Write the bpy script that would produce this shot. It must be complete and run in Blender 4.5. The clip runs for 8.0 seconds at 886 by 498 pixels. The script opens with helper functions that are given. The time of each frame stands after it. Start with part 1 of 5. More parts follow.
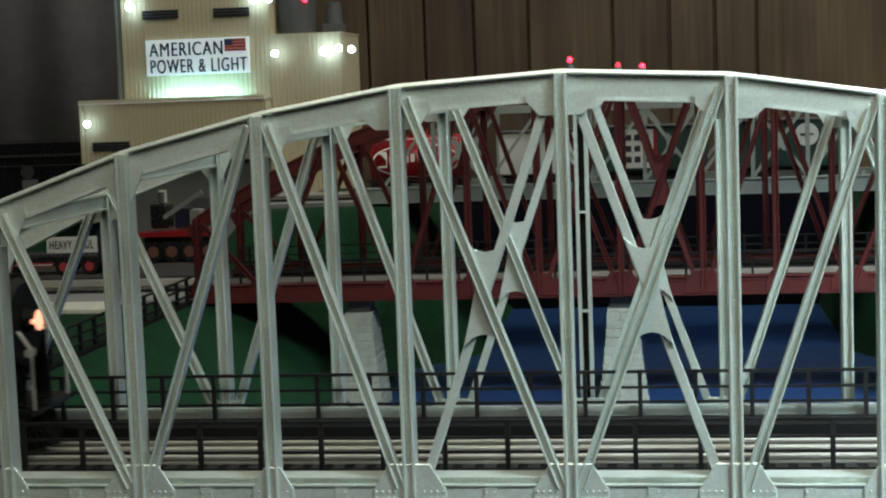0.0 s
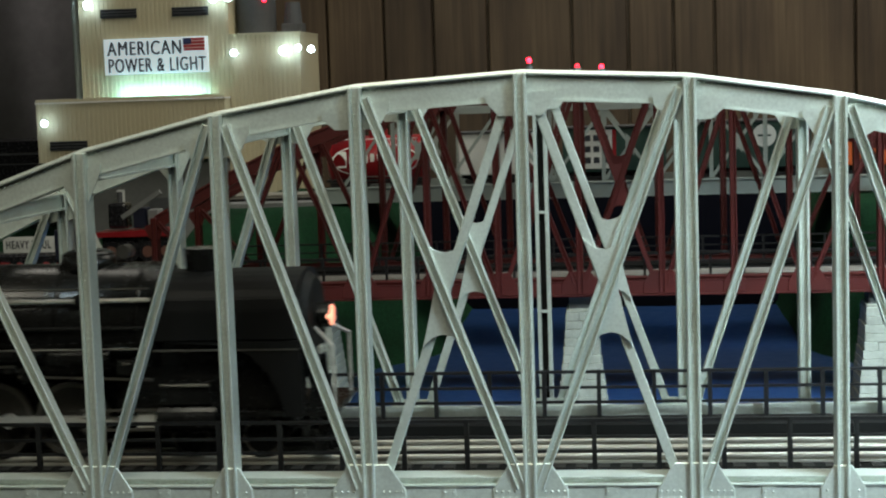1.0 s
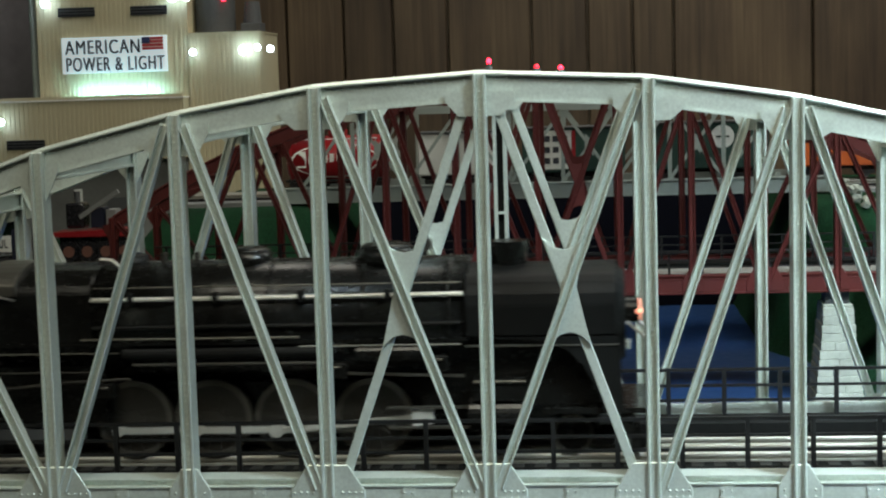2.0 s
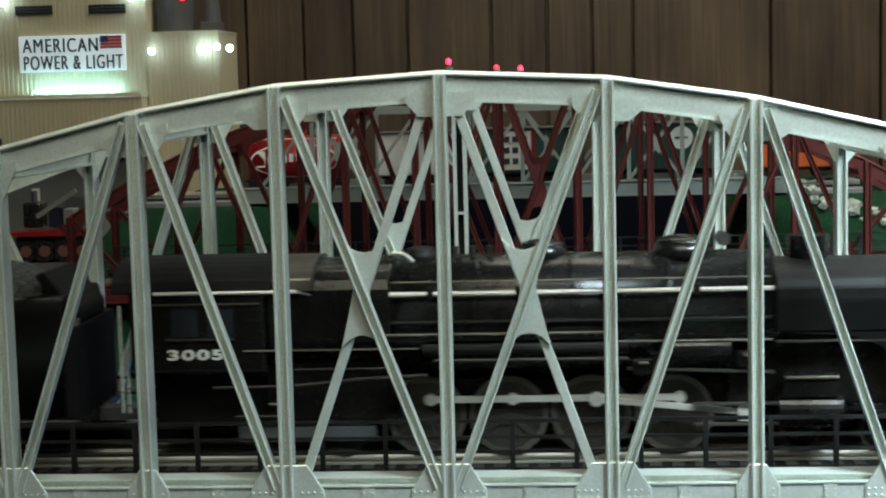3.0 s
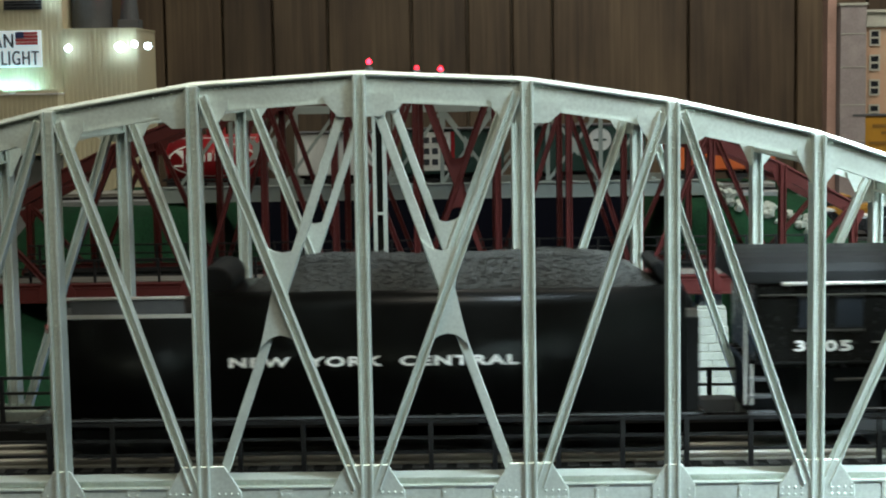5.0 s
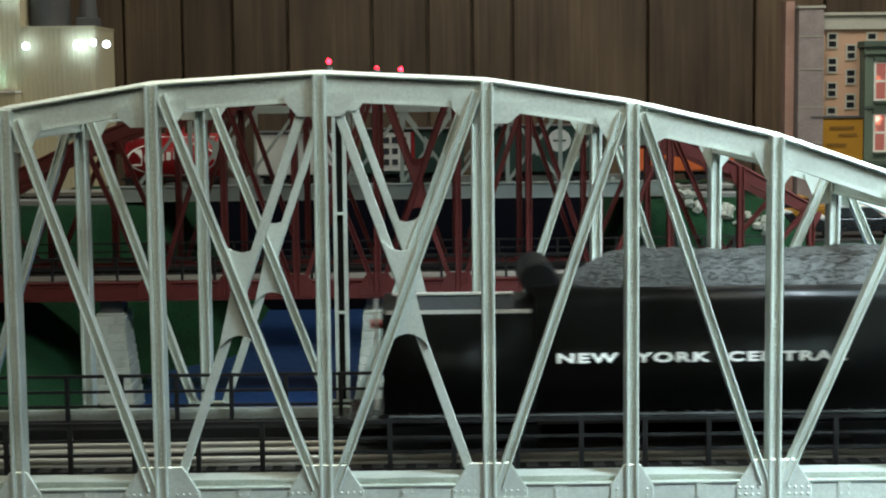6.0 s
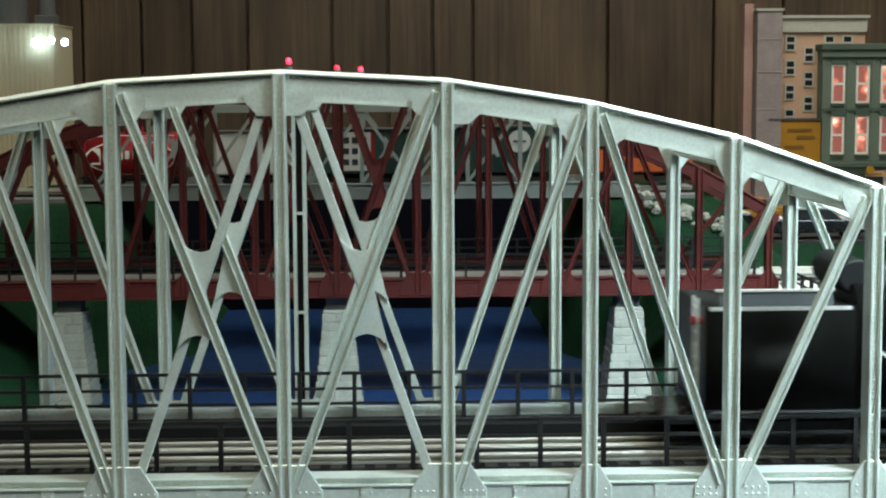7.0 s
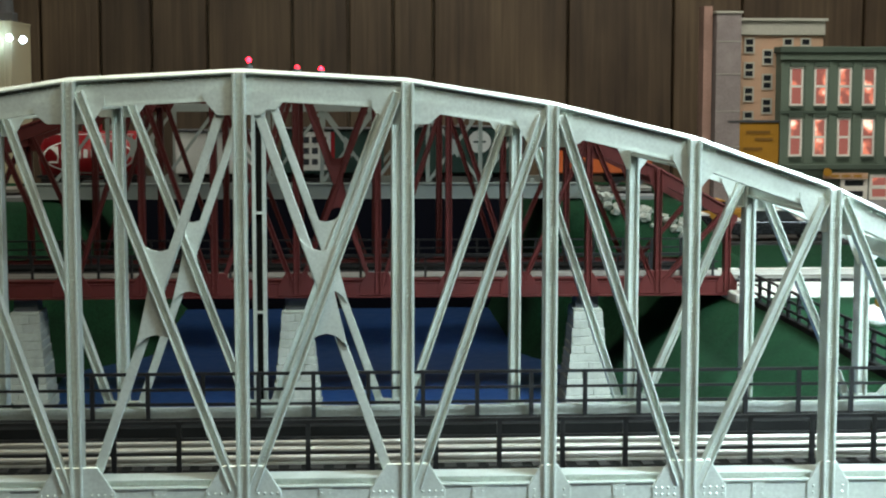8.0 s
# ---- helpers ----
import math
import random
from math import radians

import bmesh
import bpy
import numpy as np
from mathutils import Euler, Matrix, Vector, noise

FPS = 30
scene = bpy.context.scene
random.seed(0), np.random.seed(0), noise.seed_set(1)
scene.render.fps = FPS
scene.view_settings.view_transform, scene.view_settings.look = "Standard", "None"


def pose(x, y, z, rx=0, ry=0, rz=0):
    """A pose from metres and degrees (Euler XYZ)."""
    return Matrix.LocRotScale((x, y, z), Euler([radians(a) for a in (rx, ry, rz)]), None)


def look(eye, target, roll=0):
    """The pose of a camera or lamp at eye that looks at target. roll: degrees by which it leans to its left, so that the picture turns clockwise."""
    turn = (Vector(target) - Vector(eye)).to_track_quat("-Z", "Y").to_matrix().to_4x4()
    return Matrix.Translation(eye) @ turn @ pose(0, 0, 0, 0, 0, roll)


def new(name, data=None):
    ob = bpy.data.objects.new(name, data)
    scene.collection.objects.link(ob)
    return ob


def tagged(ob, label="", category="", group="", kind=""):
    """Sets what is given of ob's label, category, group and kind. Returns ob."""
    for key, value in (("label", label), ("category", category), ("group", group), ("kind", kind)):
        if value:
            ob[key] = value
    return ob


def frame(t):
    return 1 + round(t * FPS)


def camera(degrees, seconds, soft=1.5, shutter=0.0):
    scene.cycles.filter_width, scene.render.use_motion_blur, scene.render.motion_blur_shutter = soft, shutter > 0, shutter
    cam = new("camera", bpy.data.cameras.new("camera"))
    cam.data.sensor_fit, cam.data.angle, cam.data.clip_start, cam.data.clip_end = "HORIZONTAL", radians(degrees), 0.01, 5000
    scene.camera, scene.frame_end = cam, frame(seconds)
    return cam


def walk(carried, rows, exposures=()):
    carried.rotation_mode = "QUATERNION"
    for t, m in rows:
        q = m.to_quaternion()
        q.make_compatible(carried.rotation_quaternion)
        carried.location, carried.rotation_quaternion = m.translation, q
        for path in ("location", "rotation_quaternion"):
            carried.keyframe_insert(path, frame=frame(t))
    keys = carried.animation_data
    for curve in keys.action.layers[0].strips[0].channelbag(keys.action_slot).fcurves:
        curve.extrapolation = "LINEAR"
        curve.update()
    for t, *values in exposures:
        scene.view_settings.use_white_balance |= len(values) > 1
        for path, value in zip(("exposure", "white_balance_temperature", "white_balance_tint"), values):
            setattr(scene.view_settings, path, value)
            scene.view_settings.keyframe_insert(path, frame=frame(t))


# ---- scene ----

cam = camera(31.160, 8.0, soft=2.1, shutter=0.45)
# seconds, eye x y z, downward tilt, lean, heading
ROWS = [
    (0.0, 0.0457, -0.6883, 0.1710, 5.754, -2.109, 8.243),
    (1.0, 0.0457, -0.6883, 0.1710, 5.798, -1.922, 6.775),
    (2.0, 0.0457, -0.6883, 0.1710, 5.835, -1.710, 5.309),
    (3.0, 0.0457, -0.6883, 0.1710, 5.865, -1.475, 3.845),
    (4.0, 0.0457, -0.6883, 0.1710, 5.889, -1.215, 2.381),
    (5.0, 0.0457, -0.6883, 0.1710, 5.905, -0.930, 0.919),
    (6.0, 0.0457, -0.6883, 0.1710, 5.915, -0.621, -0.542),
    (7.0, 0.0457, -0.6883, 0.1710, 5.917, -0.287, -2.002),
    (8.0, 0.0457, -0.6882, 0.1710, 5.913, 0.070, -3.460),
]
walk(cam, [(t, pose(x, y, z, 90 - p, 0, w) @ pose(0, 0, 0, 0, 0, r)) for t, x, y, z, p, r, w in ROWS])

# ---- light: unseen lamps over the layout, in a dim room ----
world = bpy.data.worlds.new("room_air")
scene.world = world
world.use_nodes = True
world.node_tree.nodes["Background"].inputs[0].default_value = (1.0, 0.95, 0.9, 1)
world.node_tree.nodes["Background"].inputs[1].default_value = 0.04
scene.view_settings.exposure = 0.0


def area_lamp(name, eye, target, sx, sy, watts, colour, spread=180):
    data = bpy.data.lights.new(name, "AREA")
    data.shape, data.size, data.size_y, data.energy, data.color = "RECTANGLE", sx, sy, watts, colour
    data.spread = radians(spread)
    ob = new(name, data)
    ob.matrix_basis = look(eye, target)
    return tagged(ob, "bright unseen ceiling lamp over the model railway", "lamp")


area_lamp("ceiling_lamp", (-0.02, -0.66, 1.16), (0.06, 0.02, 0.05), 1.0, 0.70, 6.7, (1.0, 0.96, 0.78), 120)
area_lamp("ceiling_lamp", (0.95, -0.40, 1.00), (0.72, 0.08, 0.05), 0.80, 0.40, 25, (0.72, 0.92, 1.0), 62)
# added back lamp, out of view, that brightens wall, houses and wagons
area_lamp("ceiling_lamp", (0.62, 1.14, 1.44), (0.56, 1.8, 0), 1.7, 0.9, 23, (1.0, 0.96, 0.84), 150)


# ---- materials ----
def nodes_of(name):
    m = bpy.data.materials.new(name)
    m.use_nodes = True
    n, l = m.node_tree.nodes, m.node_tree.links
    return m, n, l, n["Principled BSDF"]


def surface(name, colour, rough=0.6, metal=0.0, grain=150.0, vary=0.25, bump=0.15, dirt=None, stretch=(1, 1, 1), coarse=12.0, each=0.0, spec=0.5):
    """Two scales of noise over a base colour, with fine relief. each: how far repeats differ from one another."""
    m, n, l, b = nodes_of(name)
    tc = n.new("ShaderNodeTexCoord")
    mp = n.new("ShaderNodeMapping")
    mp.inputs["Scale"].default_value = stretch
    l.new(tc.outputs["Object"], mp.inputs["Vector"])
    fine, big = n.new("ShaderNodeTexNoise"), n.new("ShaderNodeTexNoise")
    fine.inputs["Scale"].default_value, fine.inputs["Detail"].default_value = grain, 6
    big.inputs["Scale"].default_value, big.inputs["Detail"].default_value = coarse, 4
    l.new(mp.outputs["Vector"], fine.inputs["Vector"])
    l.new(mp.outputs["Vector"], big.inputs["Vector"])
    mixf = n.new("ShaderNodeMix")
    mixf.data_type = "RGBA"
    lo = tuple(c * (1 - vary) for c in colour)
    hi = tuple(min(1, c * (1 + vary)) for c in colour)
    mixf.inputs[6].default_value, mixf.inputs[7].default_value = (*lo, 1), (*hi, 1)
    l.new(fine.outputs["Fac"], mixf.inputs[0])
    mixd = n.new("ShaderNodeMix")
    mixd.data_type = "RGBA"
    d = dirt or tuple(c * 0.6 for c in colour)
    mixd.inputs[7].default_value = (*d, 1)
    ramp = n.new("ShaderNodeValToRGB")
    ramp.color_ramp.elements[0].position, ramp.color_ramp.elements[1].position = 0.48, 0.75
    ramp.color_ramp.elements[1].color = (0.7, 0.7, 0.7, 1)
    l.new(big.outputs["Fac"], ramp.inputs["Fac"])
    l.new(ramp.outputs["Color"], mixd.inputs[0])
    l.new(mixf.outputs[2], mixd.inputs[6])
    out = mixd.outputs[2]
    if each:
        info = n.new("ShaderNodeObjectInfo")
        hsv = n.new("ShaderNodeHueSaturation")
        rng = n.new("ShaderNodeMapRange")
        rng.inputs[3].default_value, rng.inputs[4].default_value = 1 - each, 1 + each
        l.new(info.outputs["Random"], rng.inputs[0])
        l.new(rng.outputs[0], hsv.inputs["Value"])
        l.new(out, hsv.inputs["Color"])
        out = hsv.outputs["Color"]
    l.new(out, b.inputs["Base Color"])
    rr = n.new("ShaderNodeMapRange")
    rr.inputs[3].default_value, rr.inputs[4].default_value = max(0.05, rough - 0.1), min(1, rough + 0.12)
    l.new(fine.outputs["Fac"], rr.inputs[0])
    l.new(rr.outputs[0], b.inputs["Roughness"])
    b.inputs["Metallic"].default_value = metal
    b.inputs["Specular IOR Level"].default_value = spec
    if bump:
        bp = n.new("ShaderNodeBump")
        bp.inputs["Strength"].default_value, bp.inputs["Distance"].default_value = bump, 0.4 / grain
        l.new(fine.outputs["Fac"], bp.inputs["Height"])
        l.new(bp.outputs["Normal"], b.inputs["Normal"])
    return m


def glowing(name, colour, strength):
    m, n, l, b = nodes_of(name)
    b.inputs["Base Color"].default_value = (*colour, 1)
    b.inputs["Emission Color"].default_value = (*colour, 1)
    b.inputs["Emission Strength"].default_value = strength
    return m


def plank_wood():
    """Old pine: long grain, knots and broad stains; each plank has its own tone and its own piece of the grain."""
    m, n, l, b = nodes_of("old_planks")
    tc, info = n.new("ShaderNodeTexCoord"), n.new("ShaderNodeObjectInfo")
    off = n.new("ShaderNodeVectorMath")
    off.operation = "MULTIPLY_ADD"
    off.inputs[1].default_value = (1, 1, 1)
    scale = n.new("ShaderNodeVectorMath")
    scale.operation = "SCALE"
    scale.inputs[0].default_value = (3.1, 7.7, 5.3)
    l.new(info.outputs["Random"], scale.inputs["Scale"])
    l.new(tc.outputs["Object"], off.inputs[0])
    l.new(scale.outputs[0], off.inputs[2])
    grain_map = n.new("ShaderNodeMapping")
    grain_map.inputs["Scale"].default_value = (1, 1, 0.035)
    l.new(off.outputs[0], grain_map.inputs["Vector"])
    grain, stain, knot = n.new("ShaderNodeTexNoise"), n.new("ShaderNodeTexNoise"), n.new("ShaderNodeTexVoronoi")
    grain.inputs["Scale"].default_value, grain.inputs["Detail"].default_value, grain.inputs["Distortion"].default_value = 95, 8, 0.6
    stain.inputs["Scale"].default_value, stain.inputs["Detail"].default_value = 5.5, 7
    knot.inputs["Scale"].default_value = 7.0
    l.new(grain_map.outputs[0], grain.inputs["Vector"])
    stain_map = n.new("ShaderNodeMapping")
    stain_map.inputs["Scale"].default_value = (1.6, 1, 0.55)
    l.new(off.outputs[0], stain_map.inputs["Vector"])
    l.new(stain_map.outputs[0], stain.inputs["Vector"])
    l.new(off.outputs[0], knot.inputs["Vector"])
    g = n.new("ShaderNodeValToRGB")
    g.color_ramp.elements[0].position, g.color_ramp.elements[0].color = 0.28, (0.074, 0.049, 0.031, 1)
    g.color_ramp.elements[1].position, g.color_ramp.elements[1].color = 0.74, (0.145, 0.103, 0.064, 1)
    l.new(grain.outputs["Fac"], g.inputs["Fac"])
    s = n.new("ShaderNodeValToRGB")
    s.color_ramp.elements[0].position, s.color_ramp.elements[0].color = 0.30, (0.50, 0.46, 0.44, 1)
    s.color_ramp.elements[1].position, s.color_ramp.elements[1].color = 0.70, (1.20, 1.20, 1.12, 1)
    l.new(stain.outputs["Fac"], s.inputs["Fac"])
    k = n.new("ShaderNodeValToRGB")
    k.color_ramp.elements[0].position, k.color_ramp.elements[0].color = 0.055, (0.25, 0.22, 0.20, 1)
    k.color_ramp.elements[1].position, k.color_ramp.elements[1].color = 0.12, (1, 1, 1, 1)
    l.new(knot.outputs["Distance"], k.inputs["Fac"])
    m1, m2 = n.new("ShaderNodeMix"), n.new("ShaderNodeMix")
    for mm in (m1, m2):
        mm.data_type, mm.blend_type = "RGBA", "MULTIPLY"
        mm.inputs[0].default_value = 1.0
    l.new(g.outputs["Color"], m1.inputs[6])
    l.new(s.outputs["Color"], m1.inputs[7])
    l.new(m1.outputs[2], m2.inputs[6])
    l.new(k.outputs["Color"], m2.inputs[7])
    hsv, rng = n.new("ShaderNodeHueSaturation"), n.new("ShaderNodeMapRange")
    rng.inputs[3].default_value, rng.inputs[4].default_value = 0.80, 1.22
    l.new(info.outputs["Random"], rng.inputs[0])
    l.new(rng.outputs[0], hsv.inputs["Value"])
    l.new(m2.outputs[2], hsv.inputs["Color"])
    l.new(hsv.outputs["Color"], b.inputs["Base Color"])
    b.inputs["Roughness"].default_value = 0.55
    bp = n.new("ShaderNodeBump")
    bp.inputs["Strength"].default_value, bp.inputs["Distance"].default_value = 0.35, 0.002
    l.new(grain.outputs["Fac"], bp.inputs["Height"])
    l.new(bp.outputs["Normal"], b.inputs["Normal"])
    return m


SILVER = surface("silver_paint", (0.60, 0.655, 0.60), 0.36, 0.52, 700, 0.24, 0.14, dirt=(0.43, 0.47, 0.42), coarse=40)
RED_PAINT = surface("oxide_red_paint", (0.080, 0.013, 0.011), 0.5, 0.0, 260, 0.2, 0.06, dirt=(0.05, 0.012, 0.010), coarse=25, spec=0.3)
PALE_PAINT = surface("pale_grey_paint", (0.30, 0.35, 0.33), 0.5, 0.0, 200, 0.10, 0.05)
BLACK_RAIL = surface("black_plastic", (0.004, 0.0042, 0.005), 0.5, 0.0, 300, 0.3, 0.05)
TIE = surface("dark_ties", (0.015, 0.014, 0.012), 0.75, 0.0, 350, 0.4, 0.2)
DECK = surface("dark_deck", (0.007, 0.0072, 0.0068), 0.85, 0.0, 200, 0.4, 0.15, spec=0.15)
RAIL_STEEL = surface("rail_steel", (0.34, 0.33, 0.29), 0.5, 0.45, 400, 0.12, 0.03)
# darker copy of rail_steel: weaker lamp glare on the red bridge, put in colour
DULL_RAIL = surface("dull_rail", (0.22, 0.21, 0.19), 0.5, 0.5, 400, 0.2, 0.03)
LOCO_BLACK = surface("loco_black", (0.0072, 0.0070, 0.0064), 0.24, 0.0, 300, 0.25, 0.03, spec=0.42)
LOCO_GREY = surface("smokebox_graphite", (0.0052, 0.0052, 0.0050), 0.5, 0.0, 300, 0.2, 0.05, spec=0.22)
ROOF_BLACK = surface("dull_black", (0.006, 0.0063, 0.0066), 0.6, 0.0, 300, 0.2, 0.05, spec=0.18)
TYRE_STEEL = surface("worn_tyre_steel", (0.16, 0.15, 0.13), 0.35, 0.7, 300, 0.3, 0.05)
TENDER_BLACK = surface("tender_black", (0.0060, 0.0058, 0.0053), 0.32, 0.0, 300, 0.25, 0.03, spec=0.22)
WHEEL_GREY = surface("oily_wheel", (0.05, 0.046, 0.04), 0.4, 0.4, 300, 0.3, 0.05)
ROD_STEEL = surface("bright_rod_steel", (0.74, 0.73, 0.68), 0.32, 0.5, 300, 0.15, 0.03)
COAL = surface("coal", (0.045, 0.046, 0.043), 0.6, 0.0, 700, 0.5, 0.4, dirt=(0.075, 0.075, 0.070), coarse=260, spec=0.3)
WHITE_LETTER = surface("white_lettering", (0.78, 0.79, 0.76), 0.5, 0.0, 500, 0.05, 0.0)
DARK_LETTER = surface("dark_lettering", (0.02, 0.025, 0.035), 0.5, 0.0, 500, 0.05, 0.0)
GRASS = surface("grass_mat", (0.008, 0.037, 0.016), 0.95, 0.0, 420, 0.9, 1.0, dirt=(0.006, 0.019, 0.010), coarse=30, spec=0.1)
RIVER = surface("river_paint", (0.012, 0.042, 0.135), 0.35, 0.0, 90, 0.2, 0.08, dirt=(0.016, 0.040, 0.10), coarse=7)
STONE = surface("pier_stone", (0.33, 0.345, 0.30), 0.9, 0.0, 350, 0.2, 0.5, dirt=(0.20, 0.22, 0.18), coarse=60, each=0.08)
WOOD = plank_wood()
SIDING = surface("cream_siding", (0.54, 0.49, 0.33), 0.6, 0.0, 150, 0.06, 0.05, dirt=(0.50, 0.44, 0.28), coarse=14)
FLAG_RED = surface("flag_red", (0.45, 0.05, 0.06), 0.5, 0, 300, 0.1, 0.0)
RUST_HUB = surface("rusty_hub", (0.16, 0.07, 0.05), 0.6, 0, 300, 0.3, 0.1)
FADED_INK = surface("faded_ink", (0.20, 0.10, 0.012), 0.6, 0, 300, 0.2, 0.0)
FLAG_BLUE = surface("flag_blue", (0.03, 0.04, 0.12), 0.5, 0, 300, 0.1, 0.0)
DARK_GREY = surface("dark_grey_paint", (0.07, 0.075, 0.08), 0.6, 0, 250, 0.25, 0.1)
MID_GREY = surface("grey_concrete", (0.22, 0.23, 0.23), 0.8, 0, 300, 0.2, 0.2)
HALL_GREY = surface("hall_grey", (0.13, 0.135, 0.13), 0.8, 0, 200, 0.2, 0.1, dirt=(0.08, 0.082, 0.08), coarse=20)
BALLAST = surface("pale_ballast", (0.60, 0.60, 0.54), 0.9, 0, 900, 0.35, 0.6, coarse=60)
ASPHALT = surface("model_asphalt", (0.034, 0.033, 0.032), 0.85, 0, 500, 0.3, 0.3)
GLOSS_RED = surface("glossy_red", (0.30, 0.015, 0.02), 0.3, 0, 300, 0.1, 0.02)
CAR_WHITE = surface("car_white", (0.72, 0.74, 0.72), 0.4, 0, 300, 0.06, 0.02)
CAR_BLACK = surface("car_black", (0.015, 0.015, 0.018), 0.25, 0, 300, 0.2, 0.02)
CAR_GREEN = surface("boxcar_green", (0.015, 0.05, 0.04), 0.45, 0, 300, 0.2, 0.05)
CAR_ORANGE = surface("boxcar_orange", (0.62, 0.12, 0.02), 0.45, 0, 300, 0.12, 0.05)
YELLOW = surface("yellow_paint", (0.40, 0.20, 0.015), 0.5, 0, 300, 0.12, 0.05)
VALLEY_DARK = surface("valley_dark", (0.004, 0.005, 0.011), 0.8, 0, 120, 0.3, 0.05, spec=0.1)
BLUE_DARK = surface("dark_blue_paint", (0.008, 0.011, 0.03), 0.5, 0, 300, 0.2, 0.05)
TAN_BRICK = surface("tan_brick", (0.54, 0.35, 0.24), 0.85, 0, 500, 0.3, 0.3, dirt=(0.48, 0.38, 0.27), coarse=30)
GREY_BRICK = surface("grey_brick", (0.27, 0.235, 0.235), 0.9, 0, 350, 0.3, 0.4, dirt=(0.36, 0.32, 0.31), coarse=45)
PINK_BRICK = surface("pink_brick", (0.46, 0.29, 0.24), 0.9, 0, 350, 0.25, 0.3)
SAGE = surface("sage_green_paint", (0.13, 0.18, 0.14), 0.7, 0, 300, 0.12, 0.08, dirt=(0.10, 0.14, 0.11))
SAGE_DARK = surface("sage_trim", (0.075, 0.11, 0.085), 0.7, 0, 300, 0.12, 0.08)
TRIM_WHITE = surface("white_trim", (0.84, 0.82, 0.76), 0.6, 0, 300, 0.06, 0.03)
STONE_TRIM = surface("pale_stone_trim", (0.46, 0.46, 0.40), 0.8, 0, 300, 0.15, 0.15)
GLASS_DARK = surface("dark_window", (0.02, 0.023, 0.028), 0.15, 0, 60, 0.2, 0.0)
BLACK_CLOTH = surface("grey_curtain", (0.40, 0.375, 0.415), 0.9, 0, 60, 0.2, 0.1, dirt=(0.24, 0.22, 0.24), coarse=5)
ROOM_PAINT = surface("room_paint", (0.20, 0.17, 0.13), 0.9, 0, 40, 0.15, 0.05)
BULB = glowing("white_bulb", (0.62, 0.86, 1.0), 18)
STRIP = glowing("lamp_strip", (0.42, 0.92, 1.0), 60)
RED_BULB = glowing("red_beacon_glow", (1.0, 0.012, 0.03), 14)
RED_DIM = glowing("red_beacon_dim", (1.0, 0.02, 0.04), 3)
HEADLIGHT = glowing("headlight_glow", (1.0, 0.36, 0.22), 1.8)


# ---- mesh helpers ----
def part(name, bm, material, parent=None, label=""):
    bmesh.ops.recalc_face_normals(bm, faces=bm.faces[:])
    me = bpy.data.meshes.new(name)
    bm.to_mesh(me)
    bm.free()
    me.materials.append(material)
    ob = new(name, me)
    ob.parent = parent
    return tagged(ob, label)


def thing(name, label, category, at=(0, 0, 0), group="", kind=""):
    ob = new(name)
    ob.empty_display_size = 0.01
    ob.location = at
    return tagged(ob, label, category, group, kind)


def box(bm, x0, x1, y0, y1, z0, z1):
    v = [bm.verts.new((x, y, z)) for x in (x0, x1) for y in (y0, y1) for z in (z0, z1)]
    for f in ((0, 1, 3, 2), (4, 6, 7, 5), (0, 4, 5, 1), (2, 3, 7, 6), (0, 2, 6, 4), (1, 5, 7, 3)):
        bm.faces.new([v[i] for i in f])
    return v


def boxes(*sizes):
    bm = bmesh.new()
    for s in sizes:
        box(bm, *s)
    return bm


def rounded(bm, r, seg=2):
    bmesh.ops.bevel(bm, geom=bm.edges[:], offset=r, segments=seg, affect="EDGES", profile=0.5, clamp_overlap=True)
    return bm


def prism(bm, pts, y0, y1):
    """An outline in x and z, drawn out from y0 to y1."""
    a = [bm.verts.new((x, y0, z)) for x, z in pts]
    b = [bm.verts.new((x, y1, z)) for x, z in pts]
    bm.faces.new(a)
    bm.faces.new(b[::-1])
    for i in range(len(pts)):
        j = (i + 1) % len(pts)
        bm.faces.new((a[i], b[i], b[j], a[j]))


def bar(bm, a, b, w, y0, y1):
    """A flat bar from a to b (x, z), w wide in that plane, from y0 to y1."""
    dx, dz = b[0] - a[0], b[1] - a[1]
    n = math.hypot(dx, dz)
    px, pz = -dz / n * w / 2, dx / n * w / 2
    prism(bm, [(a[0] + px, a[1] + pz), (b[0] + px, b[1] + pz), (b[0] - px, b[1] - pz), (a[0] - px, a[1] - pz)], y0, y1)


def h_beam(bm, a, b, w, y0, y1, t, d):
    """Two flanges on edge with a web between them, set back by d from both faces."""
    dx, dz = b[0] - a[0], b[1] - a[1]
    n = math.hypot(dx, dz)
    px, pz = -dz / n * (w - t) / 2, dx / n * (w - t) / 2
    for s in (1, -1):
        bar(bm, (a[0] + s * px, a[1] + s * pz), (b[0] + s * px, b[1] + s * pz), t, y0, y1)
    bar(bm, a, b, w - 2 * t, y0 + d, y1 - d)


def tube(bm, a, b, r, seg=12, r2=None):
    a, b = Vector(a), Vector(b)
    q = (b - a).to_track_quat("Z", "Y").to_matrix().to_4x4()
    bmesh.ops.create_cone(bm, cap_ends=True, segments=seg, radius1=r, radius2=r if r2 is None else r2, depth=(b - a).length, matrix=Matrix.Translation((a + b) / 2) @ q)


def ball(bm, c, r, u=12, v=8, squash=(1, 1, 1)):
    bmesh.ops.create_uvsphere(bm, u_segments=u, v_segments=v, radius=r, matrix=Matrix.Translation(c) @ Matrix.Diagonal((*squash, 1)))


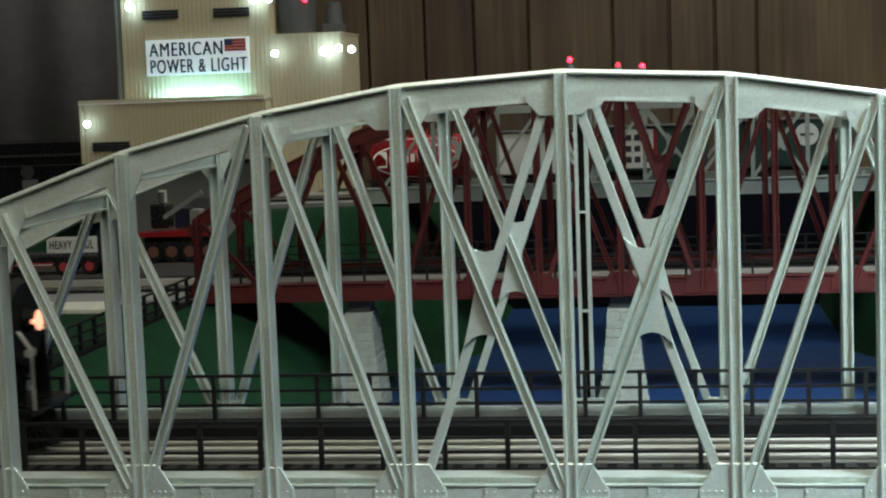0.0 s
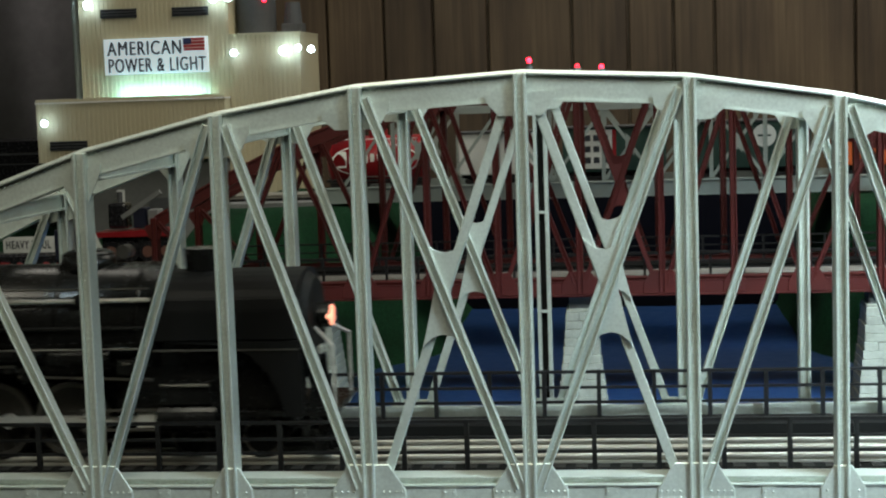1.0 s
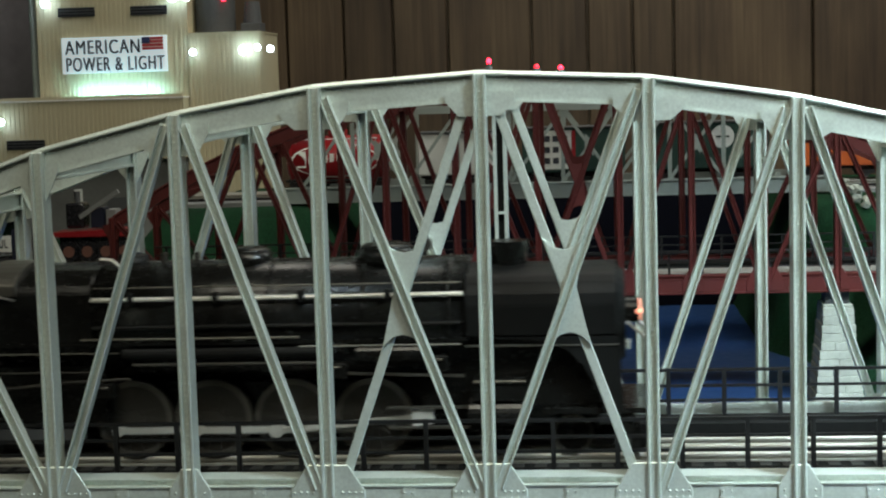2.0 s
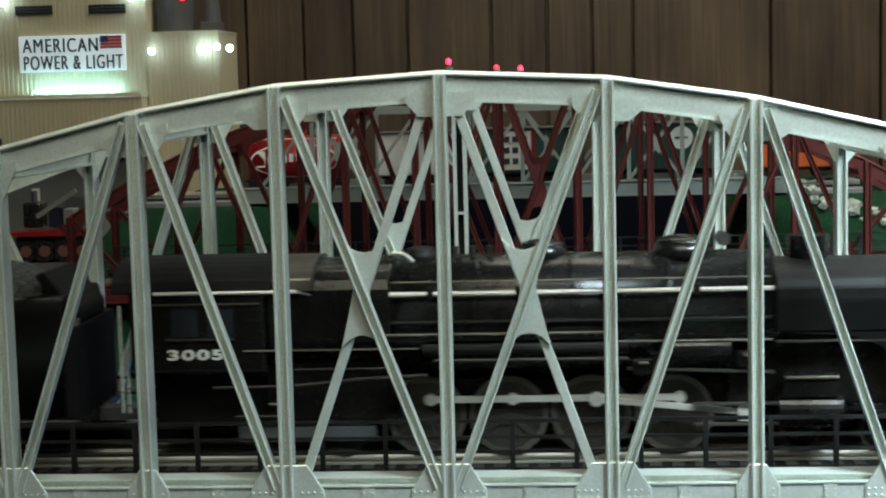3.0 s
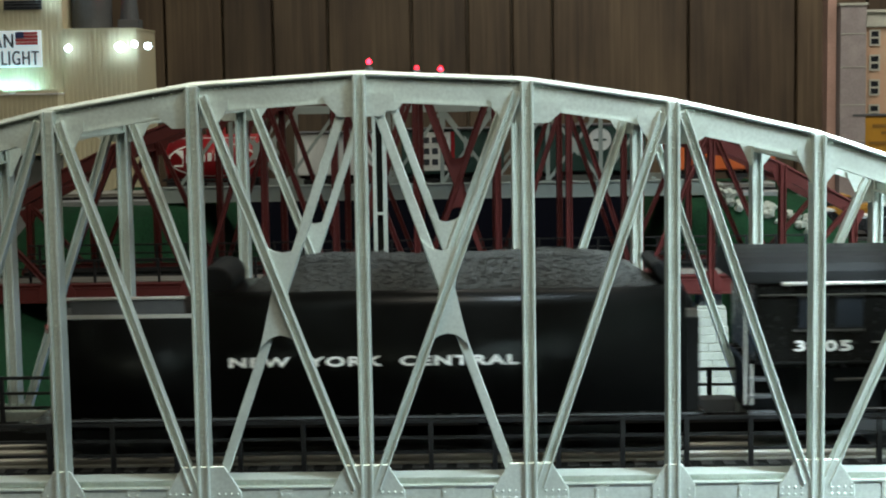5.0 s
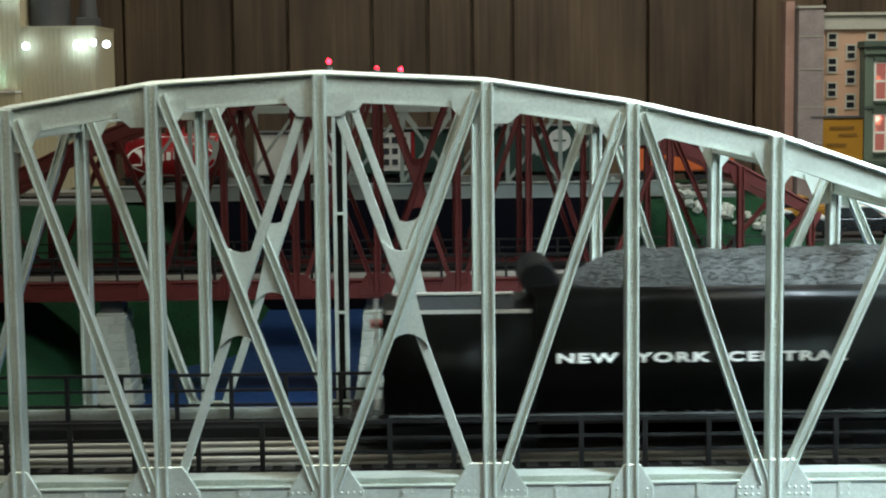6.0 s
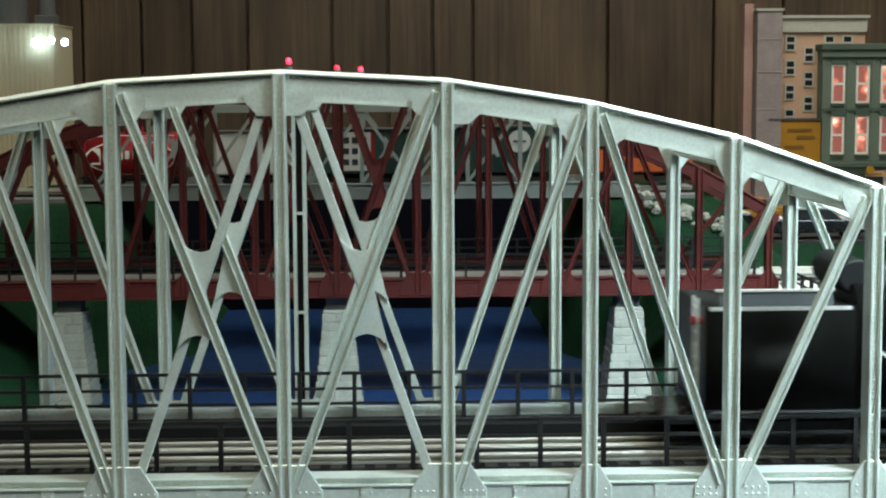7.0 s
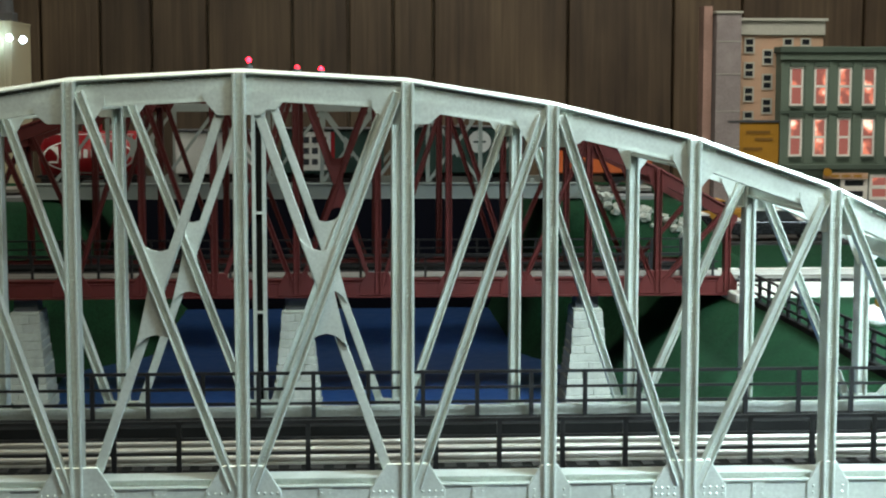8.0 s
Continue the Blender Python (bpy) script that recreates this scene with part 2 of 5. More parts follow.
def rivet(bm, x, y, z, r):
    """A low dome on a face that looks along -y."""
    ring = [bm.verts.new((x + r * math.cos(k * math.pi / 3), y, z + r * math.sin(k * math.pi / 3))) for k in range(6)]
    tip = bm.verts.new((x, y - r * 1.1, z))
    for k in range(6):
        bm.faces.new((ring[k], ring[(k + 1) % 6], tip))


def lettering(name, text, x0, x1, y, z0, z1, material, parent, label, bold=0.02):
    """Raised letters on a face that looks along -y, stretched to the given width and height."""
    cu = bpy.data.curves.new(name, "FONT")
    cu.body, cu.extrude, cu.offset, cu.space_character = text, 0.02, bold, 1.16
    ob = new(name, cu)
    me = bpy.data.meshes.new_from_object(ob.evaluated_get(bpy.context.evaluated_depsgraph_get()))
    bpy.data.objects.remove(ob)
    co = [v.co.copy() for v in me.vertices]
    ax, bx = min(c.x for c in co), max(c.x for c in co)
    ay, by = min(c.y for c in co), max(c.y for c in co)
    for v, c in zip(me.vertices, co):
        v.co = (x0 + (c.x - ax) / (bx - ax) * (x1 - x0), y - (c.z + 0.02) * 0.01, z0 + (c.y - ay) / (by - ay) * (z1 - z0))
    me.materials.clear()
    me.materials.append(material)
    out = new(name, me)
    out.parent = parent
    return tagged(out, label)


# ---- ground, river, room ----
def smooth(a, b, v):
    t = min(1, max(0, (v - a) / (b - a)))
    return t * t * (3 - 2 * t)


def ground_height(x, y):
    back = smooth(0.86, 1.0, y)
    edge_l, foot_l = -0.395 + 0.13 * back, -0.205 + 0.06 * back
    edge_r, foot_r = 0.405 - 0.13 * back, 0.250 - 0.03 * back
    top = -0.014 + 0.060 * back * (1 - smooth(0.40, 0.47, abs(x)))
    low = -0.119
    if x < 0:
        k = smooth(edge_l, foot_l, x)
    else:
        k = smooth(-edge_r, -foot_r, -x)
    if y > 1.352:
        k = 0
        top = -0.014
    z = top + (low - top) * k
    return z + 0.003 * noise.noise((x * 14, y * 14, 1.0)) * (0.3 + k * (1 - k) * 4) - (0.004 if k > 0.99 else 0)


def build_ground():
    nx, ny = 220, 180
    xs = [-2.2 + 4.4 * i / nx for i in range(nx + 1)]
    xs = sorted(set(xs + [-0.5 + i * 0.008 for i in range(126)]))
    ys = [-0.10 + 2.35 * j / ny for j in range(ny + 1)]
    verts = [(x, y, ground_height(x, y)) for y in ys for x in xs]
    w = len(xs)
    faces = [(j * w + i, j * w + i + 1, (j + 1) * w + i + 1, (j + 1) * w + i) for j in range(len(ys) - 1) for i in range(w - 1)]
    me = bpy.data.meshes.new("ground")
    me.from_pydata(verts, [], faces)
    me.materials.append(GRASS)
    for p in me.polygons:
        p.use_smooth = True
    tagged(new("ground", me), "green grass mat over the banks of the model landscape", "ground", kind="structure")
    bm = bmesh.new()
    xs = [-0.24 + 0.53 * i / 60 for i in range(61)]
    ys = [-0.095 + 1.42 * j / 120 for j in range(121)]
    grid = [[bm.verts.new((x, y, -0.1135 + 0.0006 * noise.noise((x * 30, y * 30, 3)))) for x in xs] for y in ys]
    for j in range(120):
        for i in range(60):
            bm.faces.new((grid[j][i], grid[j][i + 1], grid[j + 1][i + 1], grid[j + 1][i])).smooth = True
    tagged(part("water", bm, RIVER), "deep blue painted river between green banks", "water", kind="structure")
    # added board, near black to stand in for the dark under the pale bridge
    tagged(part("backdrop", boxes((-0.30, 0.34, 1.335, 1.35, -0.12, 0.052)), VALLEY_DARK), "added near-black board standing in for the dark under the pale bridge", "backdrop", kind="structure")


build_ground()
tagged(part("fascia", boxes((-2.2, 2.2, -0.135, -0.102, -0.9, -0.125)), DECK), "dark front board of the layout table", "table edge", kind="structure")


def build_room():
    wall = thing("wall_back", "wall of old dark brown knotty planks", "wall", kind="structure")
    part("backing", boxes((-2.2, 2.2, 2.275, 2.3, -0.9, 1.5)), ROOM_PAINT, wall)
    cuts = [-1.95, -1.72, -1.5, -1.29, -1.1, -0.92, -0.74, -0.62, -0.5075, -0.4009, -0.3085, -0.2071, -0.05324, 0.04939, 0.1309, 0.2051, 0.4538, 0.651, 0.7795, 1.01, 1.18, 1.36, 1.55, 1.78, 1.98]
    for a, b in zip(cuts, cuts[1:]):
        bm = boxes((a + 0.0020, b - 0.0020, 2.252, 2.274, -0.9, 1.5))
        part("plank", rounded(bm, 0.0022, 1), WOOD, wall)
    tagged(part("wall_front", boxes((-2.2, 2.2, -2.3, -2.25, -0.9, 1.5)), ROOM_PAINT), "plain dim wall behind", "wall", kind="structure")
    tagged(part("wall_west", boxes((-2.25, -2.2, -2.25, 2.3, -0.9, 1.5)), ROOM_PAINT), "plain dim side wall", "wall", kind="structure")
    tagged(part("wall_east", boxes((2.2, 2.25, -2.25, 2.3, -0.9, 1.5)), ROOM_PAINT), "plain dim side wall", "wall", kind="structure")
    tagged(part("ceiling", boxes((-2.2, 2.2, -2.25, 2.3, 1.5, 1.55)), ROOM_PAINT), "plain dim ceiling", "ceiling", kind="structure")
    tagged(part("floor", boxes((-2.2, 2.2, -2.25, 2.3, -0.95, -0.9)), ROOM_PAINT), "plain dim floor under the layout", "floor", kind="structure")


build_room()


# ---- the big truss bridges ----
A0, A1, WIDTH = 0.07152, 0.0622, 0.1453
NODES = [0.0] + [A0 + A1 * k for k in range(6)]
TOPS = [0.1777, 0.1738, 0.1639, 0.1491, 0.1275, 0.0985, 0.0640]


def node_x(i):
    return math.copysign(NODES[abs(i)], i) if i else 0.0


def post_top(i):
    return TOPS[abs(i)]


def sweep(bm, xa, za, xb, zb, section):
    """A section in y and z, carried along x from one height to another."""
    a = [bm.verts.new((xa, y, za + z)) for y, z in section]
    b = [bm.verts.new((xb, y, zb + z)) for y, z in section]
    bm.faces.new(a)
    bm.faces.new(b[::-1])
    for i in range(len(section)):
        j = (i + 1) % len(section)
        bm.faces.new((a[i], b[i], b[j], a[j]))


def truss(bridge, paint, y, fine, open_post=False):
    """One truss side with its outer face at y - 0.005 and its inner one at y + 0.005."""
    y0, y1 = y - 0.0045, y + 0.0045
    # top chord: box of plates with a wider cover plate and a lip below
    for i in range(-6, 6):
        xa, za, xb, zb = node_x(i), post_top(i), node_x(i + 1), post_top(i + 1)
        bm = bmesh.new()
        prism(bm, [(xa, za - 0.0125), (xb, zb - 0.0125), (xb, zb - 0.0018), (xa, za - 0.0018)], y0, y1)
        sweep(bm, xa, za, xb, zb, [(y0 - 0.0016, -0.0020), (y0 - 0.0016, -0.0013), (y0 - 0.0006, 0.0), (y1 + 0.0006, 0.0), (y1 + 0.0016, -0.0013), (y1 + 0.0016, -0.0020)])
        prism(bm, [(xa, za - 0.0133), (xb, zb - 0.0133), (xb, zb - 0.0125), (xa, za - 0.0125)], y0 - 0.0011, y1 + 0.0011)
        if fine:
            count = int((xb - xa) / 0.0026)
            for k in range(count):
                s = (k + 0.5) / count
                rivet(bm, xa + (xb - xa) * s, y0 - 0.0001, za + (zb - za) * s - 0.0034, 0.00052)
        part("top_chord", bm, paint, bridge)
    # bottom chord: plate girder with a top ledge and a bottom lip
    chord = part("bottom_chord", boxes((-0.3825, 0.3825, y0 - 0.0002, y1, -0.0145, -0.0009)), paint, bridge)
    part("top_flange", boxes((-0.3855, 0.3855, y0 - 0.0018, y1 + 0.0018, -0.0008, 0.0)), paint, chord)
    part("side_plate", boxes((-0.3825, 0.3825, y0 - 0.0034, y0 - 0.0024, -0.0145, -0.0036)), paint, chord)
    part("ledge", boxes((-0.3825, 0.3825, y0 - 0.0040, y0 - 0.0003, -0.0036, -0.0030)), paint, chord)
    part("bottom_flange", boxes((-0.3855, 0.3855, y0 - 0.0050, y1 + 0.0020, -0.0158, -0.0146)), paint, chord)
    for i in range(-6, 7):
        x, h = node_x(i), post_top(i)
        bm = bmesh.new()
        if open_post and i == 0:
            for dx in (-0.0026, 0.0026):
                box(bm, dx - 0.0009, dx + 0.0009, y0 - 0.004, y0 + 0.005, -0.012, h - 0.0016)
            # solid dark strip fills the gap between the two bars
            part("gap_fill", boxes((-0.0016, 0.0016, y0 - 0.001, y0 + 0.004, -0.011, h - 0.004)), DECK, bridge, "dark strip filling the open post")
            for z in (0.052, 0.104):
                box(bm, -0.0026, 0.0026, y0 - 0.0042, y0 - 0.0012, z, z + 0.0012)
        else:
            h_beam(bm, (x, -0.012), (x, h - 0.0016), 0.0056, y0 - 0.0058, y0 + 0.0050, 0.0014, 0.0020)
            rounded(bm, 0.0004, 1)
        if fine:
            for k in range(int((h - 0.004) / 0.0026)):
                rivet(bm, x, y0 - 0.0038, 0.002 + k * 0.0026, 0.00046)
        part("post", bm, paint, bridge)
        # plates where the members meet
        big = abs(i) in (0, 1, 3, 5)
        half, rise = (0.0166, 0.0066) if big else (0.0095, 0.0052)
        bm = bmesh.new()
        if big:
            outline = [(-half, -0.0142), (-half, -0.0052), (-0.0092, rise), (0.0092, rise), (half, -0.0052), (half, -0.0142)]
        else:
            outline = [(-half, -0.0142), (-half, -0.0045), (-0.0038, rise), (0.0038, rise), (half, -0.0045), (half, -0.0142)]
        prism(bm, [(x + a, b) for a, b in outline], y0 - 0.0043, y0 - 0.0033)
        rounded(bm, 0.0004, 1)
        if fine:
            for a in (-0.0150, -0.0122, -0.0094, -0.0066, 0.0066, 0.0094, 0.0122, 0.0150):
                for b in (-0.0118, -0.0088, -0.0058):
                    if abs(a) < half - 0.001:
                        rivet(bm, x + a, y0 - 0.0043, b, 0.0006)
        part("gusset_plate", bm, paint, bridge)
        half, drop, foot = (0.0150, 0.0072, 0.62) if abs(i) in (0, 1, 2, 4) else (0.0090, 0.0105, 0.34)
        slope_l = (post_top(i) - post_top(i - 1)) / (x - node_x(i - 1)) if i > -6 else 0
        slope_r = (post_top(i + 1) - post_top(i)) / (node_x(i + 1) - x) if i < 6 else 0
        zl, zr = h - 0.0125 - slope_l * half, h - 0.0125 + slope_r * half
        zc = h - 0.0125 - drop
        bm = bmesh.new()
        prism(bm, [(x - half, zl + 0.004), (x - half, zl), (x - half * foot, min(zc, zl - 0.003)), (x + half * foot, min(zc, zr - 0.003)), (x + half, zr), (x + half, zr + 0.004)], y0 - 0.0022, y0 - 0.0012)
        part("gusset_plate", bm, paint, bridge)
    # plates with rivets along the girder between the posts
    if fine:
        for i in range(-6, 6):
            xm = (node_x(i) + node_x(i + 1)) / 2
            bm = boxes((xm - 0.0028, xm + 0.0028, y0 - 0.0040, y0 - 0.0035, -0.0142, -0.0042))
            for a in (-0.0018, 0.0018):
                for b in (-0.0122, -0.0092, -0.0062):
                    rivet(bm, xm + a, y0 - 0.0040, b, 0.0005)
            part("splice_plate", bm, paint, bridge)
    # slanting members, from node to node
    def slant(i, zi, j, zj, w, ya, yb, t):
        bm = bmesh.new()
        way = math.copysign(0.0040, node_x(j) - node_x(i))
        a, b = (node_x(i) + way, zi), (node_x(j) - way, zj)
        h_beam(bm, a, b, w, ya, yb, t, (yb - ya) * 0.40)
        rounded(bm, 0.0003, 1)
        if fine:
            n = 9
            for k in range(n):
                s = 0.045 + k * 0.010
                for s in (s, 1 - s):
                    rivet(bm, a[0] + (b[0] - a[0]) * s, ya + (yb - ya) * 0.40, a[1] + (b[1] - a[1]) * s, 0.00046)
        part("diagonal", bm, paint, bridge)

    for s in (-1, 1):
        for lo, hi in ((1, 2), (3, 2), (3, 4), (5, 4)):
            slant(s * lo, -0.004, s * hi, post_top(hi) - 0.006, 0.0042, y0 - 0.0054, y0 + 0.0006, 0.0009)
        slant(s * 5, -0.004, s * 6, post_top(6) - 0.006, 0.0042, y0 - 0.0054, y0 + 0.0006, 0.0009)
        slant(0, -0.004, s * 1, post_top(1) - 0.006, 0.0042, y0 - 0.0054, y0 + 0.0002, 0.0009)
        bm = bmesh.new()
        bar(bm, (s * (A0 - 0.0062), -0.004), (s * 0.0050, post_top(0) - 0.010), 0.0042, y0 - 0.0012, y0 + 0.0008)
        rounded(bm, 0.0004, 1)
        part("diagonal", bm, paint, bridge)
        # hourglass plate over the crossing
        h0, h1 = post_top(0) - 0.006, post_top(1) - 0.006  # flat bar and beam tops

        def d1(z):
            return s * (0.0040 + (A0 - 0.0080) * (z + 0.004) / (h1 + 0.004))

        def d2(z):
            return s * (A0 - 0.0062 - (A0 - 0.0112) * (z + 0.004) / h0)

        zu, zd = 0.1045, 0.0585
        outline = []
        for k in range(11):
            t = k / 10
            x = d2(zu) * (1 - t) + d1(zu) * t
            x -= s * 0.0024 * (1 - t)
            outline.append((x, zu + 0.0012 - 0.0060 * (1 - abs(2 * t - 1) ** 2.6)))
        zx = 0.0835
        outline.append((s * (abs(d1(zx)) + 0.0030), zx))
        for k in range(11):
            t = k / 10
            x = d2(zd) * (1 - t) + d1(zd) * t
            x += s * 0.0024 * (1 - t)
            outline.append((x, zd - 0.0012 + 0.0065 * (1 - abs(2 * t - 1) ** 2.6)))
        outline.append((s * (abs(d1(zx)) - 0.0030), zx))
        bm = bmesh.new()
        prism(bm, outline, y0 - 0.0026, y0 - 0.0014)
        rounded(bm, 0.0003, 1)
        part("crossing_plate", bm, paint, bridge)


def railing_on(bridge, name, y, x0, x1, base, material, first, step, height, bars):
    rails = part(name, boxes((x0, x1, y - 0.0008, y + 0.0008, base + height - 0.0008, base + height + 0.0008)), material, bridge, "thin black handrail on posts")
    for h in bars:
        part("rail_bar", boxes((x0, x1, y - 0.0006, y + 0.0006, base + h - 0.0007, base + h + 0.0007)), material, rails)
    n = int((x1 - x0) / step)
    for k in range(n + 1):
        x = first + k * step
        if x < x1:
            part("railing_post", boxes((x - 0.0011, x + 0.0011, y - 0.0011, y + 0.0011, base, base + height + 0.0009)), material, rails)


def track_on(owner, x0, x1, yc, base, material=TIE, steel=None):
    """Three rails on sleepers; rail heads end at base + 0.0068."""
    for dy in (-0.016, 0.0, 0.016):
        bm = boxes((x0, x1, yc + dy - 0.0019, yc + dy + 0.0019, base + 0.0022, base + 0.0030), (x0, x1, yc + dy - 0.0005, yc + dy + 0.0005, base + 0.003, base + 0.0052))
        tube(bm, (x0, yc + dy, base + 0.0055), (x1, yc + dy, base + 0.0051), 0.0017, 10)
        part("rail", bm, steel or RAIL_STEEL, owner, "shiny steel rail")
    part("track_bed", boxes((x0, x1, yc - 0.0265, yc + 0.0265, base, base + 0.0014)), DECK, owner, "dark bed between the sleepers")
    mesh = None
    x = x0 + 0.004
    while x < x1:
        if mesh is None:
            ob = part("sleeper", boxes((-0.0028, 0.0028, yc - 0.027, yc + 0.027, base, base + 0.0022)), material, owner)
            mesh = ob.data
        else:
            ob = new("sleeper", mesh)
            ob.parent = owner
        ob.location = (x, 0, 0)
        x += 0.0105


def truss_bridge(label, paint, y, fine, x=0.0):
    bridge = thing("truss_bridge", label, "bridge", (x, y, 0))
    truss(bridge, paint, 0.0, fine)
    truss(bridge, paint, WIDTH, False, fine)
    for i in range(-6, 7):
        part("floor_beam", boxes((node_x(i) - 0.003, node_x(i) + 0.003, 0.005, WIDTH - 0.005, -0.0145, -0.0125)), paint, bridge)
        if abs(i) < 6:
            z = post_top(i) - 0.0105
            bm = boxes((node_x(i) - 0.0024, node_x(i) + 0.0024, 0.005, WIDTH - 0.005, z + 0.0035, z + 0.0045), (node_x(i) - 0.0007, node_x(i) + 0.0007, 0.005, WIDTH - 0.005, z - 0.0035, z + 0.0035), (node_x(i) - 0.0024, node_x(i) + 0.0024, 0.005, WIDTH - 0.005, z - 0.0045, z - 0.0035))
            part("top_strut", bm, paint, bridge)
    part("deck", boxes((-0.3825, 0.3825, 0.008, WIDTH - 0.008, -0.0124, -0.0110)), DECK, bridge, "dark floor plate")
    part("walkway", boxes((-0.3825, 0.3825, 0.012, 0.036, -0.0108, -0.0065)), DECK, bridge, "dark walkway beside the track")
    part("walkway", boxes((-0.3825, 0.3825, WIDTH - 0.036, WIDTH - 0.012, -0.0108, -0.0022)), DECK, bridge, "dark walkway beside the track")
    part("kerb", boxes((-0.3825, 0.3825, WIDTH - 0.0118, WIDTH - 0.0085, -0.0108, 0.0030)), paint, bridge, "painted edge beam")
    track_on(bridge, -0.3825, 0.3825, WIDTH / 2, -0.0108, TIE, RAIL_STEEL if fine else DULL_RAIL)
    railing_on(bridge, "railing", 0.026, -0.3825, 0.3825, -0.0065, BLACK_RAIL, -0.3815, 0.0292, 0.0247, (0.0103, 0.0170))
    railing_on(bridge, "railing", WIDTH - 0.0155, -0.3825, 0.3825, -0.0022, BLACK_RAIL, -0.3713, 0.0285, 0.0238, (0.0079, 0.0156))
    return bridge


truss_bridge("silver-grey riveted steel truss bridge with arched top chord", SILVER, 0.0, True)
truss_bridge("oxide-red steel truss bridge on white stone piers", RED_PAINT, 0.71, False, 0.001)


def beacon(x, y, z, tall, lit):
    b = thing("beacon_light", "small red warning lamp on the bridge's top chord", "lamp", (x, y, z))
    bm = bmesh.new()
    tube(bm, (0, 0, 0), (0, 0, 0.0012), 0.0016, 12)
    if tall:
        tube(bm, (0, 0, 0.001), (0, 0, 0.003), 0.0007, 8)
    part("socket", bm, DARK_GREY, b)
    bm = bmesh.new()
    ball(bm, (0, 0, 0.0036 if tall else 0.0016), 0.0011, 12, 8, (1, 1, 1.2))
    part("lens", bm, RED_BULB if lit else RED_DIM, b, "glowing red lens")


beacon(0.0040, 0.0, 0.1777, True, True)
beacon(0.0245, 0.0, 0.1765, False, False)
beacon(0.0348, 0.0, 0.1758, False, True)


# ---- stone piers under the red bridge ----
def stone_pier(x, y, top, foot, w_top, w_foot):
    pier = thing("bridge_pier", "tapered white stone pier under the red bridge", "pier", (x, y, 0), "bridge piers")
    rows = 12
    part("core", boxes((-w_top / 2 + 0.002, w_top / 2 - 0.002, -0.008, 0.022, foot, top - 0.001)), STONE, pier)
    rnd = random.Random(int(x * 1000))
    for k in range(rows):
        za, zb = foot + (top - foot) * k / rows, foot + (top - foot) * (k + 1) / rows
        s = 1 - (k + 0.5) / rows
        w = w_top + (w_foot - w_top) * s ** 1.25 + rnd.uniform(-0.0006, 0.0006)
        cuts = [-w / 2, -w / 2 + w * rnd.uniform(0.30, 0.70), w / 2] if k % 3 else [-w / 2, w / 2]
        for a, b in zip(cuts, cuts[1:]):
            d = rnd.uniform(0, 0.0010)
            bm = boxes((a + 0.0001, b - 0.0001, -0.011 - s * 0.008 - d, 0.025 + s * 0.006, za, zb - 0.00015))
            part("stone", rounded(bm, 0.0007, 2), STONE, pier)
    bm = boxes((-w_top / 2 + 0.0004, w_top / 2 - 0.0004, -0.0105, 0.025, top, top + 0.0024))
    part("cap_stone", rounded(bm, 0.0009, 2), STONE, pier)
    bm = boxes((-w_top / 2 + 0.003, w_top / 2 - 0.003, -0.004, 0.020, top + 0.0024, -0.0158))
    part("bearing", bm, DARK_GREY, pier, "dark steel bearing block")


for px in (-0.236, 0.0005, 0.2595):
    stone_pier(px, 0.715, -0.0300, -0.1195, 0.0262, 0.0450)


# ---- pale bridge at the back, on its approaches ----
def pale_bridge():
    bridge = thing("truss_bridge", "pale grey girder bridge with light lattice trusses behind", "bridge", (0, 1.02, 0))
    x0, n, w = -0.2645, 9, 0.0567
    girder = part("girder", boxes((-0.2843, 0.3021, -0.004, 0.0, 0.050, 0.0642)), PALE_PAINT, bridge)
    part("flange", boxes((-0.2843, 0.3021, -0.0065, 0.002, 0.0642, 0.0658)), PALE_PAINT, girder)
    part("flange", boxes((-0.2843, 0.3021, -0.0055, 0.001, 0.0488, 0.050)), PALE_PAINT, girder)
    part("girder", boxes((-0.2843, 0.3021, 0.13, 0.134, 0.050, 0.0658)), PALE_PAINT, bridge)
    part("deck", boxes((-0.2843, 0.3021, 0.0022, 0.1298, 0.050, 0.0525)), DECK, bridge, "dark floor plate")
    for y in (0.0, 0.13):
        part("top_chord", boxes((x0 + w, x0 + (n - 1) * w, y - 0.003, y + 0.003, 0.142, 0.149)), PALE_PAINT, bridge)
        for k in range(n + 1):
            x = x0 + k * w
            bm = bmesh.new()
            h_beam(bm, (x, 0.0645), (x, 0.143 if 0 < k < n else 0.070), 0.0042, y - 0.002, y + 0.002, 0.0008, 0.0009)
            part("post", bm, PALE_PAINT, bridge)
            if k < n:
                for za, zb in ((0.066, 0.143), (0.143, 0.066)):
                    if (k in (1, 5, 7) or (za < zb) == (k % 2 == 0)) and not (k == 0 and za > zb):
                        bm = bmesh.new()
                        bar(bm, (x, za), (x + w, zb), 0.0034, y - 0.0012, y + 0.0008)
                        part("diagonal", bm, PALE_PAINT, bridge)
                if k in (1, 5, 7):
                    bm = bmesh.new()
                    xm, zm = x + w / 2, 0.1045
                    prism(bm, [(xm - 0.004, zm + 0.012), (xm, zm + 0.007), (xm + 0.004, zm + 0.012), (xm + 0.005, zm), (xm + 0.004, zm - 0.012), (xm, zm - 0.007), (xm - 0.004, zm - 0.012), (xm - 0.005, zm)], y - 0.0022, y - 0.0012)
                    part("crossing_plate", bm, PALE_PAINT, bridge)
    track_on(bridge, -0.2843, 0.3021, 0.065, 0.0527)


pale_bridge()

